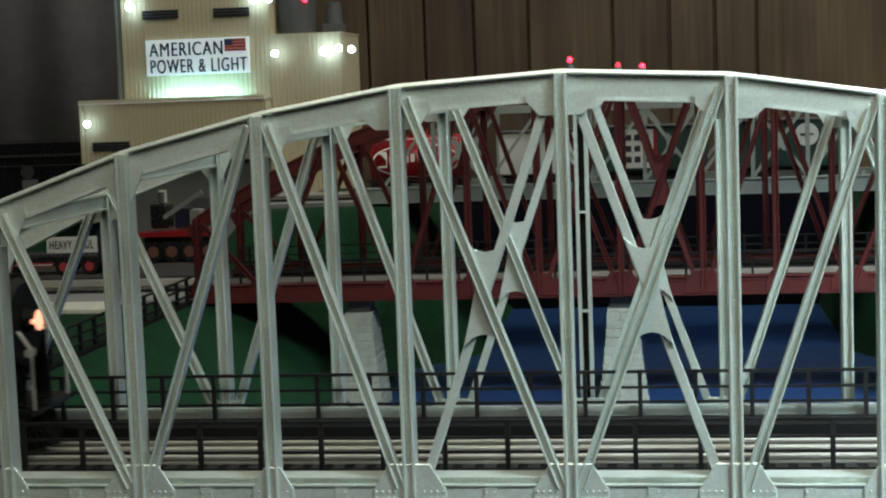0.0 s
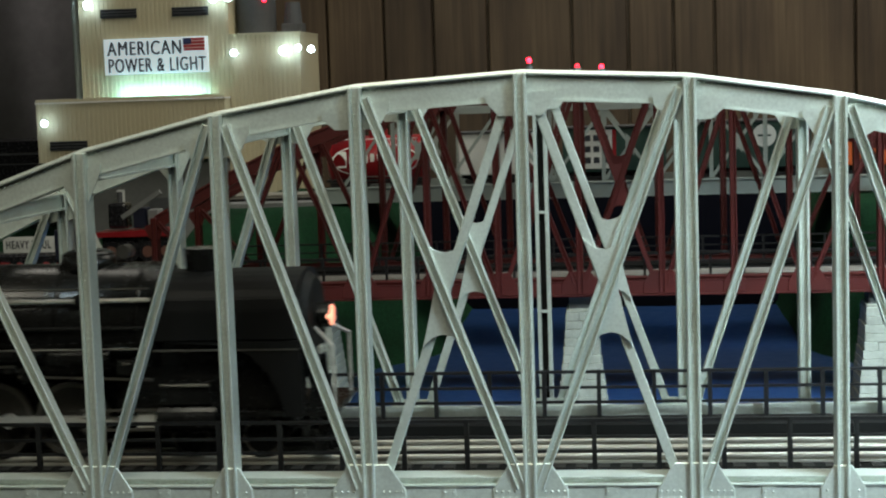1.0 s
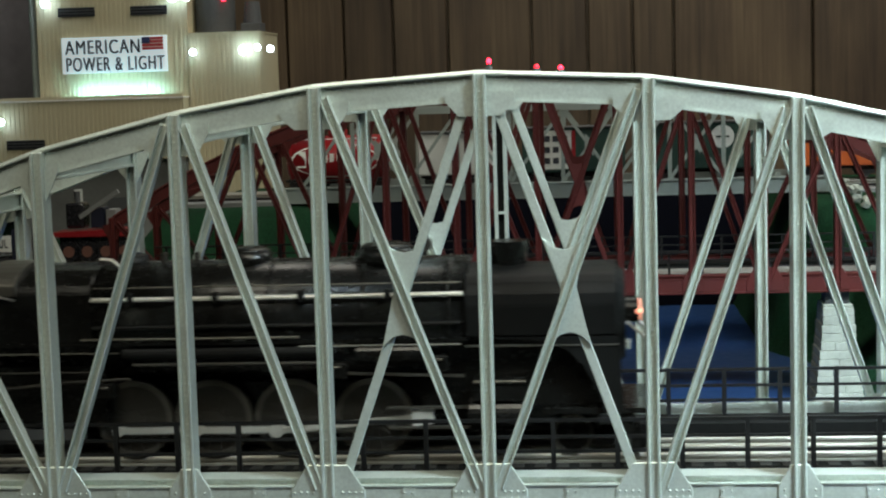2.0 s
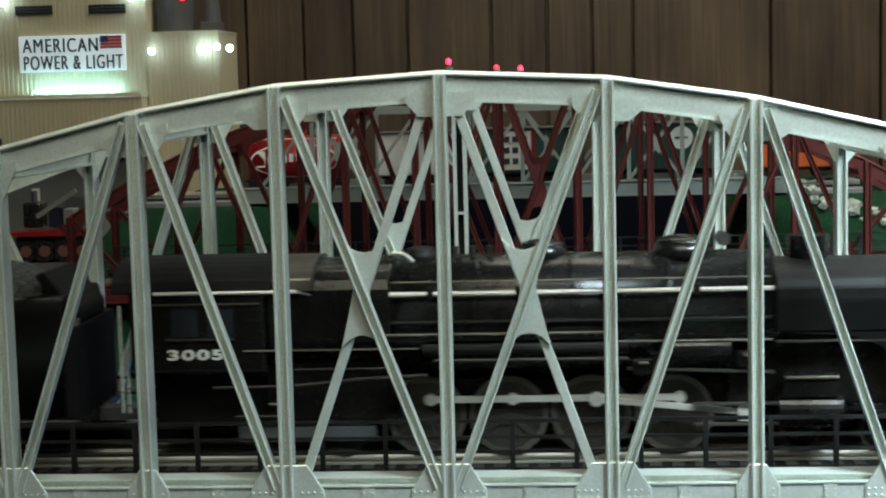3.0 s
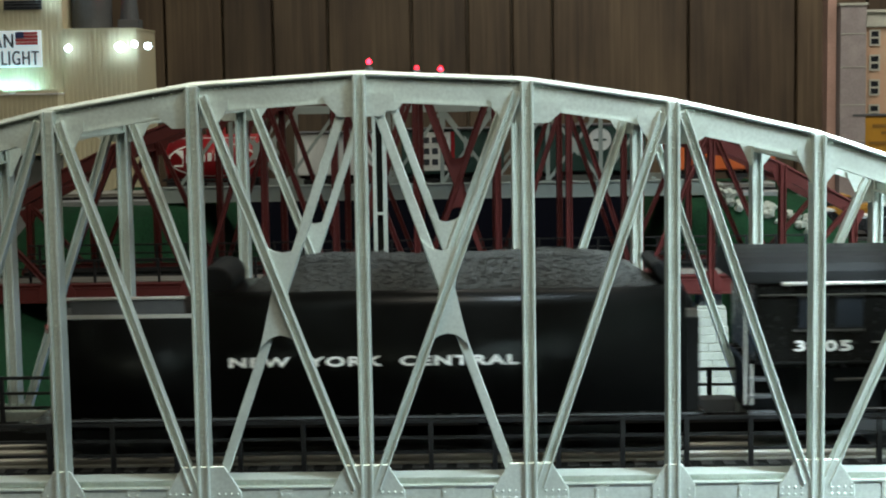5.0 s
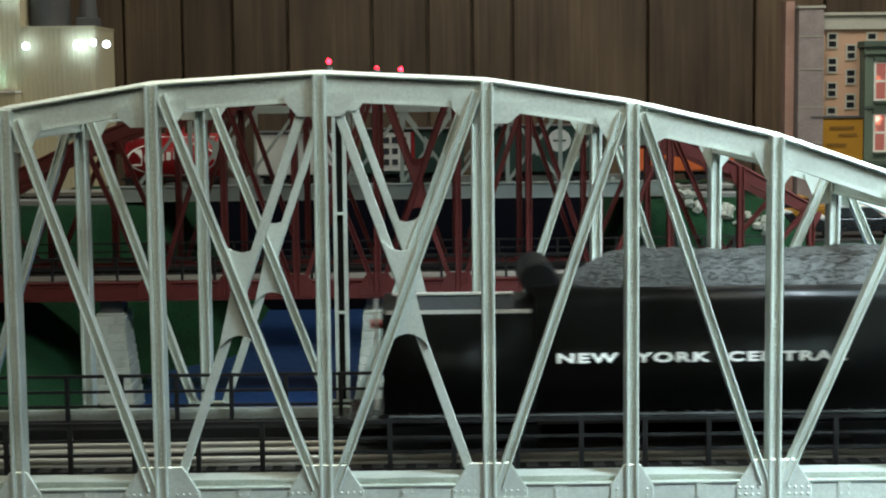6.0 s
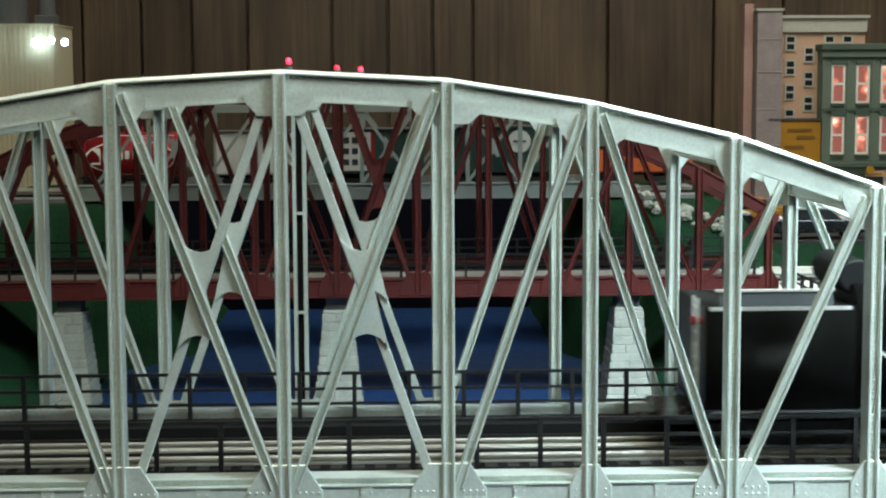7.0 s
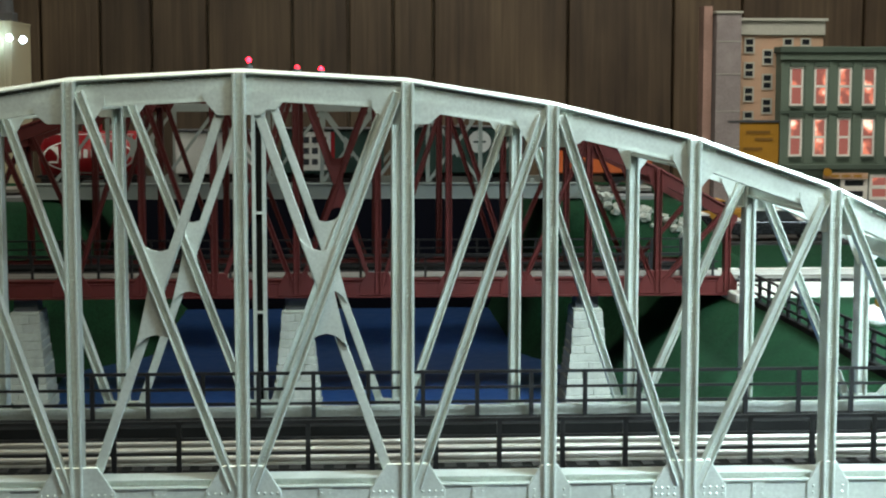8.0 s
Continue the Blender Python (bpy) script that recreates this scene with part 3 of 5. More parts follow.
for sx, label in ((-1, "left"), (1, "right")):
    bm = boxes((-0.46, -0.2855, 1.025, 1.149, -0.02, 0.0505)) if sx < 0 else boxes((0.3035, 0.385, 1.025, 1.149, -0.02, 0.0505))
    ab = tagged(part("abutment", bm, MID_GREY), "grey concrete approach to the pale bridge", "abutment", kind="structure")
    span = (-0.46, -0.2855) if sx < 0 else (0.3035, 0.385)
    line = thing("track_section", "three-rail track on the approach", "track")
    track_on(line, span[0], span[1], 1.085, 0.0510)


# ---- goods wagons on the pale bridge ----
def bogies(car, xs):
    for x in xs:
        bm = boxes((x - 0.020, x + 0.020, -0.0225, -0.0195, 0.005, 0.0095), (x - 0.020, x + 0.020, 0.0195, 0.0225, 0.005, 0.0095), (x - 0.004, x + 0.004, -0.0195, 0.0195, 0.006, 0.0125))
        b = part("bogie", bm, BLACK_RAIL, car, "black sprung bogie frame")
        for dx in (-0.013, 0.013):
            for y in (-0.0175, 0.0175):
                bm = bmesh.new()
                tube(bm, (x + dx, y - 0.0014, 0.0069), (x + dx, y + 0.0014, 0.0069), 0.0068, 16)
                part("wheel", bm, DARK_GREY, b)


def wagon(x, half, label, material, tall=0.062, ribs=0):
    car = thing("goods_wagon", label, "wagon", (x, 1.085, 0.0595), "goods wagons")
    bm = boxes((-half, half, -0.031, 0.031, 0.014, tall))
    part("body", rounded(bm, 0.0015, 1), material, car)
    bm = bmesh.new()
    prism(bm, [(-half - 0.001, tall), (-half - 0.001, tall + 0.0015), (half + 0.001, tall + 0.0015), (half + 0.001, tall)], -0.0325, 0.0325)
    part("roof", bm, DARK_GREY, car)
    part("underframe", boxes((-half + 0.002, half - 0.002, -0.012, 0.012, 0.010, 0.014)), BLACK_RAIL, car)
    for k in range(ribs):
        xx = -half + (k + 0.5) * 2 * half / ribs
        part("rib", boxes((xx - 0.0008, xx + 0.0008, -0.0318, -0.031, 0.015, tall - 0.002)), material, car)
    bogies(car, (-half + 0.026, half - 0.026))
    return car


def tank_wagon():
    car = thing("tank_wagon", "glossy red tank wagon with white swoosh marks", "wagon", (-0.225, 1.085, 0.0595), "goods wagons")
    bm = bmesh.new()
    tube(bm, (-0.058, 0, 0.0335), (0.040, 0, 0.0335), 0.0270, 32)
    ball(bm, (-0.058, 0, 0.0335), 0.0270, 32, 16, (0.35, 1, 1))
    ball(bm, (0.040, 0, 0.0335), 0.0270, 32, 16, (0.35, 1, 1))
    body = part("tank", bm, GLOSS_RED, car)
    for p in body.data.polygons:
        p.use_smooth = True
    bm = bmesh.new()
    tube(bm, (-0.009, 0, 0.0575), (-0.009, 0, 0.0680), 0.011, 20)
    part("dome", bm, GLOSS_RED, car)
    part("underframe", boxes((-0.066, 0.048, -0.010, 0.010, 0.009, 0.0125), (-0.066, 0.048, -0.024, -0.021, 0.010, 0.0125)), BLACK_RAIL, car)
    # white ring mark and blocks on the flank, bent to the tank's round side
    def on_tank(u, h):
        a = (h - 0.0335) / 0.0276
        return (u, -0.0276 * math.cos(math.asin(max(-0.98, min(0.98, a)))), h)

    def flank(name, pts, label):
        bm = bmesh.new()
        bm.faces.new([bm.verts.new(on_tank(u, h)) for u, h in pts])
        part(name, bm, WHITE_LETTER, car, label)

    for k in range(28):
        a, b = 2 * math.pi * k / 28, 2 * math.pi * (k + 1) / 28
        if 4 < k < 9:
            continue
        flank("ring_mark", [(-0.009 + r * 0.050 * math.cos(t), 0.0335 + r * 0.019 * math.sin(t)) for r, t in ((1, a), (1, b), (0.95, b), (0.95, a))], "white ring mark")
    for k, (u, h, wdt, hgt) in enumerate(((-0.052, 0.026, 0.011, 0.018), (-0.039, 0.030, 0.006, 0.009), (-0.031, 0.029, 0.006, 0.012), (-0.023, 0.031, 0.006, 0.009), (-0.015, 0.032, 0.005, 0.009), (-0.007, 0.0325, 0.005, 0.008))):
        flank("mark", [(u, h), (u + wdt * 0.9, h), (u + wdt, h + hgt * 0.5), (u + wdt * 0.9, h + hgt), (u, h + hgt)], "white block mark")
    bogies(car, (-0.042, 0.026))
    bm = bmesh.new()
    tube(bm, (-0.056, -0.0190, 0.0570), (0.038, -0.0190, 0.0570), 0.0007, 6)
    for x in (-0.054, -0.030, -0.006, 0.018, 0.036):
        tube(bm, (x, -0.0185, 0.0520), (x, -0.0190, 0.0570), 0.0006, 6)
    part("handrail", bm, CAR_WHITE, car, "white handrail along the tank")


tank_wagon()
w1 = wagon(-0.095, 0.046, "white boxcar with faint grey panels", CAR_WHITE, 0.060, 6)
w2 = wagon(0.030, 0.056, "dark boxcar with a white printed panel", CAR_GREEN, 0.062, 0)
bm = boxes((-0.034, -0.002, -0.0322, -0.0312, 0.018, 0.060))
pnl = part("panel", bm, CAR_WHITE, w2, "white printed panel")
for r in range(3):
    for c in range(3):
        part("print_bar", boxes((-0.032 + c * 0.0095, -0.0255 + c * 0.0095, -0.0328, -0.0323, 0.024 + r * 0.012, 0.0305 + r * 0.012)), DARK_LETTER, pnl, "dark printed bar")
part("stripe", boxes((-0.0018, 0.0022, -0.0322, -0.0312, 0.018, 0.060)), GLOSS_RED, w2, "red stripe")
w3 = wagon(0.175, 0.066, "dark green boxcar with a round white emblem", CAR_GREEN, 0.064, 8)
bm = bmesh.new()
tube(bm, (0.016, -0.0325, 0.049), (0.016, -0.0322, 0.049), 0.0125, 28)
emblem = part("emblem", bm, CAR_WHITE, w3, "round white emblem")
part("emblem_bar", boxes((0.009, 0.023, -0.0332, -0.0326, 0.0480, 0.0500)), CAR_GREEN, emblem)
w4 = wagon(0.325, 0.058, "orange boxcar with a dark roof", CAR_ORANGE, 0.052, 5)


# ---- steam engine and tender ----
TC = WIDTH / 2
TIMES = [(0.0, -0.6375), (0.5, -0.5500), (1.0, -0.4655), (1.5, -0.3820), (2.15, -0.2730), (2.8, -0.1640), (3.2, -0.1040), (3.5, -0.0570), (4.0, 0.0280), (4.5, 0.1130), (5.25, 0.2400), (6.0, 0.3665), (6.5, 0.4517), (6.9, 0.5190), (7.5, 0.6200), (8.0, 0.7050)]


def run_x(t):
    for (a, xa), (b, xb) in zip(TIMES, TIMES[1:]):
        if t <= b:
            return xa + (xb - xa) * (t - a) / (b - a)
    return TIMES[-1][1]


def disc_wheel(name, r, owner, x, y, z, spokes, material, thick=0.0034, weight=True):
    """A spoked wheel with tyre, hub and counterweight, turning about its own middle."""
    w = new(name)
    w.empty_display_size = 0.004
    w.parent = owner
    w.location = (x, y, z)
    bm = bmesh.new()
    seg = 32
    for a, b in ((r, r * 0.86),):
        o = [[bm.verts.new((q * math.cos(2 * math.pi * k / seg), s * thick / 2, q * math.sin(2 * math.pi * k / seg))) for k in range(seg)] for q in (a, b) for s in (-1, 1)]
        for k in range(seg):
            j = (k + 1) % seg
            bm.faces.new((o[0][k], o[0][j], o[1][j], o[1][k]))
            bm.faces.new((o[2][k], o[3][k], o[3][j], o[2][j]))
            bm.faces.new((o[0][k], o[2][k], o[2][j], o[0][j]))
            bm.faces.new((o[1][k], o[1][j], o[3][j], o[3][k]))
    part("tyre", bm, TYRE_STEEL, w, "worn steel tyre")
    bm = bmesh.new()
    tube(bm, (0, -thick * 0.22, 0), (0, thick * 0.4, 0), r * 0.87, 32)
    part("disc", bm, material, w)
    for k in range(spokes):
        bm = bmesh.new()
        a = 2 * math.pi * k / spokes
        bar(bm, (r * 0.2 * math.cos(a), r * 0.2 * math.sin(a)), (r * 0.87 * math.cos(a), r * 0.87 * math.sin(a)), r * 0.11, -thick * 0.42, -thick * 0.2)
        part("spoke", bm, material, w)
    bm = bmesh.new()
    tube(bm, (0, -thick * 0.7, 0), (0, thick * 0.5, 0), r * 0.24, 16)
    part("hub", bm, material, w)
    if weight:
        bm = bmesh.new()
        prism(bm, [(r * 0.86 * math.cos(math.radians(d)), r * 0.86 * math.sin(math.radians(d))) for d in range(50, 135, 8)], -thick * 0.5, -thick * 0.1)
        part("counterweight", bm, material, w)
        bm = bmesh.new()
        tube(bm, (0, -thick * 1.1, -r * 0.42), (0, 0, -r * 0.42), r * 0.13, 12)
        part("crank_pin", bm, ROD_STEEL, w, "bright crank pin")
    return w


def smooth_mesh(ob):
    for p in ob.data.polygons:
        p.use_smooth = len(p.vertices) == 4
    return ob


def locomotive():
    e = thing("steam_locomotive", "black steam engine with long boiler and bright rods", "locomotive", (run_x(0), TC, 0))
    bm = bmesh.new()
    tube(bm, (0.045, 0, 0.0600), (0.284, 0, 0.0600), 0.0300, 40)
    smooth_mesh(part("boiler", bm, LOCO_BLACK, e))
    for x in (0.10, 0.145, 0.19, 0.235, 0.275):
        bm = bmesh.new()
        tube(bm, (x - 0.0012, 0, 0.0600), (x + 0.0012, 0, 0.0600), 0.0304, 40)
        smooth_mesh(part("boiler_band", bm, LOCO_BLACK, e))
    # front casing with rounded upper edges and its curved skirt
    def arch(x0, x1, half, zlow, zside, top, mat, name, lab=""):
        pts = [(-half, zlow)]
        for k in range(13):
            a = math.pi - math.pi * k / 12
            pts.append((half * math.cos(a), zside + (top - zside) * math.sin(a) ** 0.75))
        pts.append((half, zlow))
        bm = bmesh.new()
        a = [bm.verts.new((x0, y, z)) for y, z in pts]
        b = [bm.verts.new((x1, y, z)) for y, z in pts]
        bm.faces.new(a)
        bm.faces.new(b[::-1])
        for i in range(len(pts)):
            j = (i + 1) % len(pts)
            bm.faces.new((a[i], b[i], b[j], a[j]))
        return part(name, rounded(bm, 0.0008, 1), mat, e, lab)

    arch(0.283, 0.3535, 0.0318, 0.0545, 0.0690, 0.0858, LOCO_GREY, "smokebox_casing", "dull graphite smokebox casing")
    for y in (-0.0320, 0.0302):
        bm = bmesh.new()
        prism(bm, [(0.292, 0.0543), (0.3545, 0.0543), (0.3560, 0.0180), (0.3470, 0.0180), (0.3440, 0.0290), (0.3380, 0.0400), (0.3300, 0.0480), (0.3180, 0.0525)], y, y + 0.0018)
        part("front_skirt", bm, LOCO_GREY, e, "curved graphite skirt beside the pilot deck")
        part("skirt_edge", boxes((0.283, 0.354, y - 0.0006, y + 0.0024, 0.0500, 0.0507)), TYRE_STEEL, e, "thin bright skirt edge")
    part("pilot_deck", boxes((0.318, 0.3705, -0.030, 0.030, 0.0175, 0.0200)), LOCO_BLACK, e)
    pilot = part("pilot_beam", boxes((0.354, 0.358, -0.029, 0.029, 0.008, 0.0185)), LOCO_BLACK, e)
    for k in range(11):
        y = -0.025 + k * 0.005
        bm = bmesh.new()
        prism(bm, [(0.358, 0.011), (0.360, 0.011), (0.372 - abs(y) * 0.35, -0.002), (0.368 - abs(y) * 0.35, -0.002)], y - 0.0008, y + 0.0008)
        part("pilot_bar", bm, LOCO_BLACK, pilot)
    bm = bmesh.new()
    tube(bm, (0.3535, 0, 0.060), (0.3575, 0, 0.060), 0.024, 32, 0.021)
    part("smokebox_door", bm, LOCO_GREY, e)
    bm = bmesh.new()
    tube(bm, (0.357, 0, 0.0620), (0.3645, 0, 0.0620), 0.0062, 20)
    lamp = part("headlight", bm, LOCO_BLACK, e)
    bm = bmesh.new()
    tube(bm, (0.3646, 0, 0.0620), (0.3652, 0, 0.0620), 0.0052, 20)
    ball(bm, (0.3640, -0.0045, 0.0620), 0.0020, 12, 8)
    part("lens", bm, HEADLIGHT, lamp, "glowing warm headlamp lens")
    part("number_board", boxes((0.358, 0.3600, -0.005, 0.005, 0.0435, 0.0470)), STONE_TRIM, e, "pale plate on the nose")
    for s in (-1, 1):
        bm = bmesh.new()
        tube(bm, (0.3585, s * 0.012, 0.0575), (0.3690, s * 0.022, 0.0500), 0.0009, 8)
        tube(bm, (0.3690, s * 0.022, 0.0500), (0.3690, s * 0.022, 0.0195), 0.0007, 8)
        part("front_handrail", bm, ROD_STEEL, e, "bright steel handrail")
    # cab and firebox
    arch(0.048, 0.105, 0.0325, 0.050, 0.0720, 0.0895, LOCO_BLACK, "firebox")
    cab = arch(-0.018, 0.046, 0.0335, 0.0400, 0.0760, 0.0905, LOCO_BLACK, "cab")
    arch(-0.026, 0.050, 0.0345, 0.0775, 0.0785, 0.0918, ROOF_BLACK, "cab_roof", "dull black cab roof")
    # paler steel tone stands in for the highlight on the firebox roof
    arch(0.0505, 0.0690, 0.0340, 0.0775, 0.0785, 0.0912, TYRE_STEEL, "highlight_cover", "steel-toned cover before the cab roof, paler for the highlight there")
    for y in (-0.0342, 0.0334):
        for xa, xb in ((0.002, 0.0150), (0.019, 0.0315)):
            win = part("cab_window", boxes((xa, xb, y, y + 0.0008, 0.0570, 0.0705)), GLASS_DARK, e, "dark cab window")
            part("window_frame", boxes((xa - 0.0008, xb + 0.0008, y - 0.0004, y + 0.0006, 0.0562, 0.0570), (xa - 0.0008, xb + 0.0008, y - 0.0004, y + 0.0006, 0.0705, 0.0713)), LOCO_GREY, win)
    for s in (-1, 1):
        part("cab_edge", boxes((-0.018, 0.046, s * 0.0338 - 0.0005, s * 0.0338 + 0.0005, 0.0400, 0.0410)), LOCO_GREY, e)
        part("cab_edge", boxes((-0.016, 0.044, s * 0.0338 - 0.0004, s * 0.0338 + 0.0004, 0.0718, 0.0725)), TYRE_STEEL, e)
    part("cab_floor", boxes((-0.020, 0.046, -0.031, 0.031, 0.0375, 0.0398)), LOCO_BLACK, e)
    for x in (-0.0225, -0.0195):
        bm = bmesh.new()
        tube(bm, (x, -0.033, 0.021), (x, -0.033, 0.072 if x < -0.021 else 0.040), 0.0006, 6)
        part("grab_rail", bm, ROD_STEEL, e, "bright steel grab rail")
    for z in (0.016, 0.024, 0.032):
        part("cab_step", boxes((-0.021, -0.008, -0.0335, -0.027, z, z + 0.0012)), DARK_GREY, e)
    lettering("cab_number", "3005", 0.0, 0.0264, -0.0336, 0.0458, 0.0508, WHITE_LETTER, e, "white digits on the cab side", 0.03)
    # bright beading along cab, firebox and boiler
    for s in (-1, 1):
        bm = bmesh.new()
        y = s * 0.0340
        tube(bm, (-0.006, y, 0.0775), (0.062, y, 0.0775), 0.0010, 8)
        tube(bm, (0.062, y, 0.0775), (0.070, s * 0.0305, 0.0748), 0.0007, 6)
        tube(bm, (0.070, s * 0.0305, 0.0748), (0.282, s * 0.0290, 0.0748), 0.0011, 8)
        part("handrail", bm, ROD_STEEL, e, "long bright handrail")
        part("running_board", boxes((0.060, 0.284, min(s * 0.024, s * 0.0335), max(s * 0.024, s * 0.0335), 0.0530, 0.0546)), LOCO_BLACK, e)
        bm = bmesh.new()
        tube(bm, (0.075, s * 0.0312, 0.0615), (0.281, s * 0.0312, 0.0615), 0.0010, 8)
        tube(bm, (0.120, s * 0.0320, 0.0490), (0.215, s * 0.0320, 0.0490), 0.0028, 12)
        part("pipe", bm, LOCO_GREY, e)
        bm = bmesh.new()
        tube(bm, (0.232, s * 0.029, 0.0470), (0.262, s * 0.029, 0.0470), 0.0060, 16)
        part("air_tank", bm, LOCO_BLACK, e)
        for k in range(14):
            x = 0.085 + k * 0.0145
            part("rail_stanchion", boxes((x - 0.0005, x + 0.0005, s * 0.0294 - 0.0006, s * 0.0294 + 0.0006, 0.0735, 0.0752)), ROD_STEEL, e)
    for x, r, h, mat in ((0.118, 0.0085, 0.0040, LOCO_GREY), (0.176, 0.0120, 0.0055, LOCO_BLACK), (0.243, 0.0150, 0.0058, LOCO_BLACK)):
        bm = bmesh.new()
        tube(bm, (x, 0, 0.086), (x, 0, 0.0885 + h), r, 24, r * 0.86)
        ball(bm, (x, 0, 0.0885 + h), r * 0.86, 24, 10, (1, 1, 0.25))
        smooth_mesh(part("dome", bm, mat, e))
    bm = bmesh.new()
    tube(bm, (0.302, 0, 0.084), (0.302, 0, 0.0965), 0.0090, 24, 0.0098)
    part("chimney", bm, LOCO_BLACK, e)
    bm = bmesh.new()
    for x in (0.135, 0.143, 0.151):
        tube(bm, (x, -0.006, 0.088), (x, -0.006, 0.0945), 0.0016, 10)
    part("safety_valve", bm, WHEEL_GREY, e, "small oily safety valves")
    # bright tube added in place of the glint on the first dome
    bm = bmesh.new()
    tube(bm, (0.1050, -0.012, 0.0925), (0.1105, -0.012, 0.0918), 0.0009, 8)
    tube(bm, (0.1105, -0.012, 0.0918), (0.1150, -0.012, 0.0880), 0.0009, 8)
    part("dome_glint", bm, ROD_STEEL, e, "bright bent tube standing in for a glint on the dome")
    bm = bmesh.new()
    tube(bm, (0.262, -0.004, 0.0955), (0.262, 0.004, 0.0955), 0.0035, 14)
    part("bell", bm, WHEEL_GREY, e, "dull bell")
    # pipework and fittings along the flanks
    for s in (-1, 1):
        for xa, xb, z, r, mat in ((0.100, 0.205, 0.0563, 0.0006, TYRE_STEEL), (0.205, 0.281, 0.0518, 0.0005, DULL_RAIL), (0.036, 0.118, 0.0498, 0.0004, TYRE_STEEL), (0.072, 0.281, 0.0800, 0.0004, TYRE_STEEL), (0.046, 0.051, 0.0229, 0.0007, DULL_RAIL), (0.030, 0.056, 0.0170, 0.0007, WHEEL_GREY), (0.060, 0.106, 0.0408, 0.0004, WHEEL_GREY), (0.125, 0.215, 0.0440, 0.0007, WHEEL_GREY)):
            y = s * (0.0272 if z > 0.07 else 0.0338 if z > 0.03 else 0.0262)
            bm = bmesh.new()
            tube(bm, (xa, y, z), (xb, y, z), r, 8)
            part("pipe", bm, mat, e, "thin worn metal pipe")
        bm = bmesh.new()
        for a, b in (((0.020, 0.0318), (0.058, 0.0322)), ((0.058, 0.0322), (0.090, 0.0352)), ((0.090, 0.0352), (0.122, 0.0366))):
            tube(bm, (a[0], s * 0.0300, a[1]), (b[0], s * 0.0300, b[1]), 0.0008, 8)
        part("pipe", bm, WHEEL_GREY, e, "bent oily pipe under the firebox")
        for x in (0.093, 0.124, 0.165, 0.206, 0.247):
            bm = boxes((x - 0.0016, x + 0.0016, min(s * 0.0285, s * 0.0315), max(s * 0.0285, s * 0.0315), 0.0722, 0.0778))
            part("rail_bracket", rounded(bm, 0.0004, 1), ROOF_BLACK, e)
        for x, z in ((0.222, 0.0395), (0.270, 0.0425), (0.110, 0.0310)):
            bm = boxes((x - 0.005, x + 0.005, min(s * 0.024, s * 0.0325), max(s * 0.024, s * 0.0325), z - 0.004, z + 0.004))
            box_ob = part("lubricator", rounded(bm, 0.0010, 2), LOCO_BLACK, e)
            bm = bmesh.new()
            tube(bm, (x - 0.002, s * 0.0330, z + 0.002), (x + 0.002, s * 0.0330, z + 0.002), 0.0007, 8)
            part("cap", bm, TYRE_STEEL, box_ob, "worn filler cap")
        bm = boxes((-0.0005, 0.0320, s * 0.0340 - 0.0006, s * 0.0340 + 0.0006, 0.0552, 0.0560))
        part("window_sill", bm, TYRE_STEEL, e, "worn sill below the cab windows")
    # frame and running gear
    part("frame", boxes((0.005, 0.345, -0.011, 0.011, 0.006, 0.031)), LOCO_BLACK, e)
    part("ash_pan", boxes((0.045, 0.108, -0.024, 0.024, 0.0150, 0.0525)), LOCO_BLACK, e)
    for s in (-1, 1):
        bm = bmesh.new()
        tube(bm, (0.284, s * 0.0265, 0.0170), (0.313, s * 0.0265, 0.0170), 0.0082, 24)
        box(bm, 0.286, 0.311, min(s * 0.010, s * 0.033), max(s * 0.010, s * 0.033), 0.0245, 0.0345)
        cyl = part("cylinder", bm, LOCO_BLACK, e)
        bm = bmesh.new()
        tube(bm, (0.2865, s * 0.0335, 0.0338), (0.3105, s * 0.0335, 0.0338), 0.0009, 8)
        part("oil_pipe", bm, TYRE_STEEL, cyl, "worn pipe along the valve chest")
        bm = boxes((0.245, 0.284, s * 0.0285 - 0.0012, s * 0.0285 + 0.0012, 0.0205, 0.0216), (0.245, 0.284, s * 0.0285 - 0.0012, s * 0.0285 + 0.0012, 0.0110, 0.0121))
        part("slide_bar", bm, TYRE_STEEL, e, "worn crosshead slide bars")
        bm = bmesh.new()
        bar(bm, (0.215, 0.0385), (0.282, 0.0362), 0.0012, s * 0.030 - 0.0008, s * 0.030 + 0.0008)
        part("valve_rod", bm, TYRE_STEEL, e, "thin steel valve rod")
        for x in (0.045, 0.080):
            bm = bmesh.new()
            tube(bm, (x, s * 0.0185, 0.0072 if x > 0.06 else 0.0080), (x, s * 0.0155, 0.0072 if x > 0.06 else 0.0080), 0.0112, 24)
            part("trailing_wheel", bm, DARK_GREY, e)
    part("trailing_truck", boxes((0.030, 0.096, -0.0225, -0.0195, 0.004, 0.011)), DARK_GREY, e)
    part("trailing_truck", boxes((0.030, 0.096, 0.0195, 0.0225, 0.004, 0.011)), DARK_GREY, e)
    part("cab_under_frame", boxes((-0.018, 0.0445, -0.021, 0.021, 0.0130, 0.0370)), ROOF_BLACK, e)
    part("saddle", boxes((0.262, 0.346, -0.0235, 0.0235, 0.0205, 0.0540)), LOCO_BLACK, e)
    drivers, small = [], []
    for x in (0.120, 0.159, 0.198, 0.237):
        for y in (-0.0172, 0.0172):
            drivers.append(disc_wheel("driving_wheel", 0.0188, e, x, y, 0.0148, 14, WHEEL_GREY))
    for x in (0.296, 0.332):
        for y in (-0.0172, 0.0172):
            small.append(disc_wheel("pilot_wheel", 0.0095, e, x, y, 0.0055, 10, LOCO_BLACK, 0.003, False))
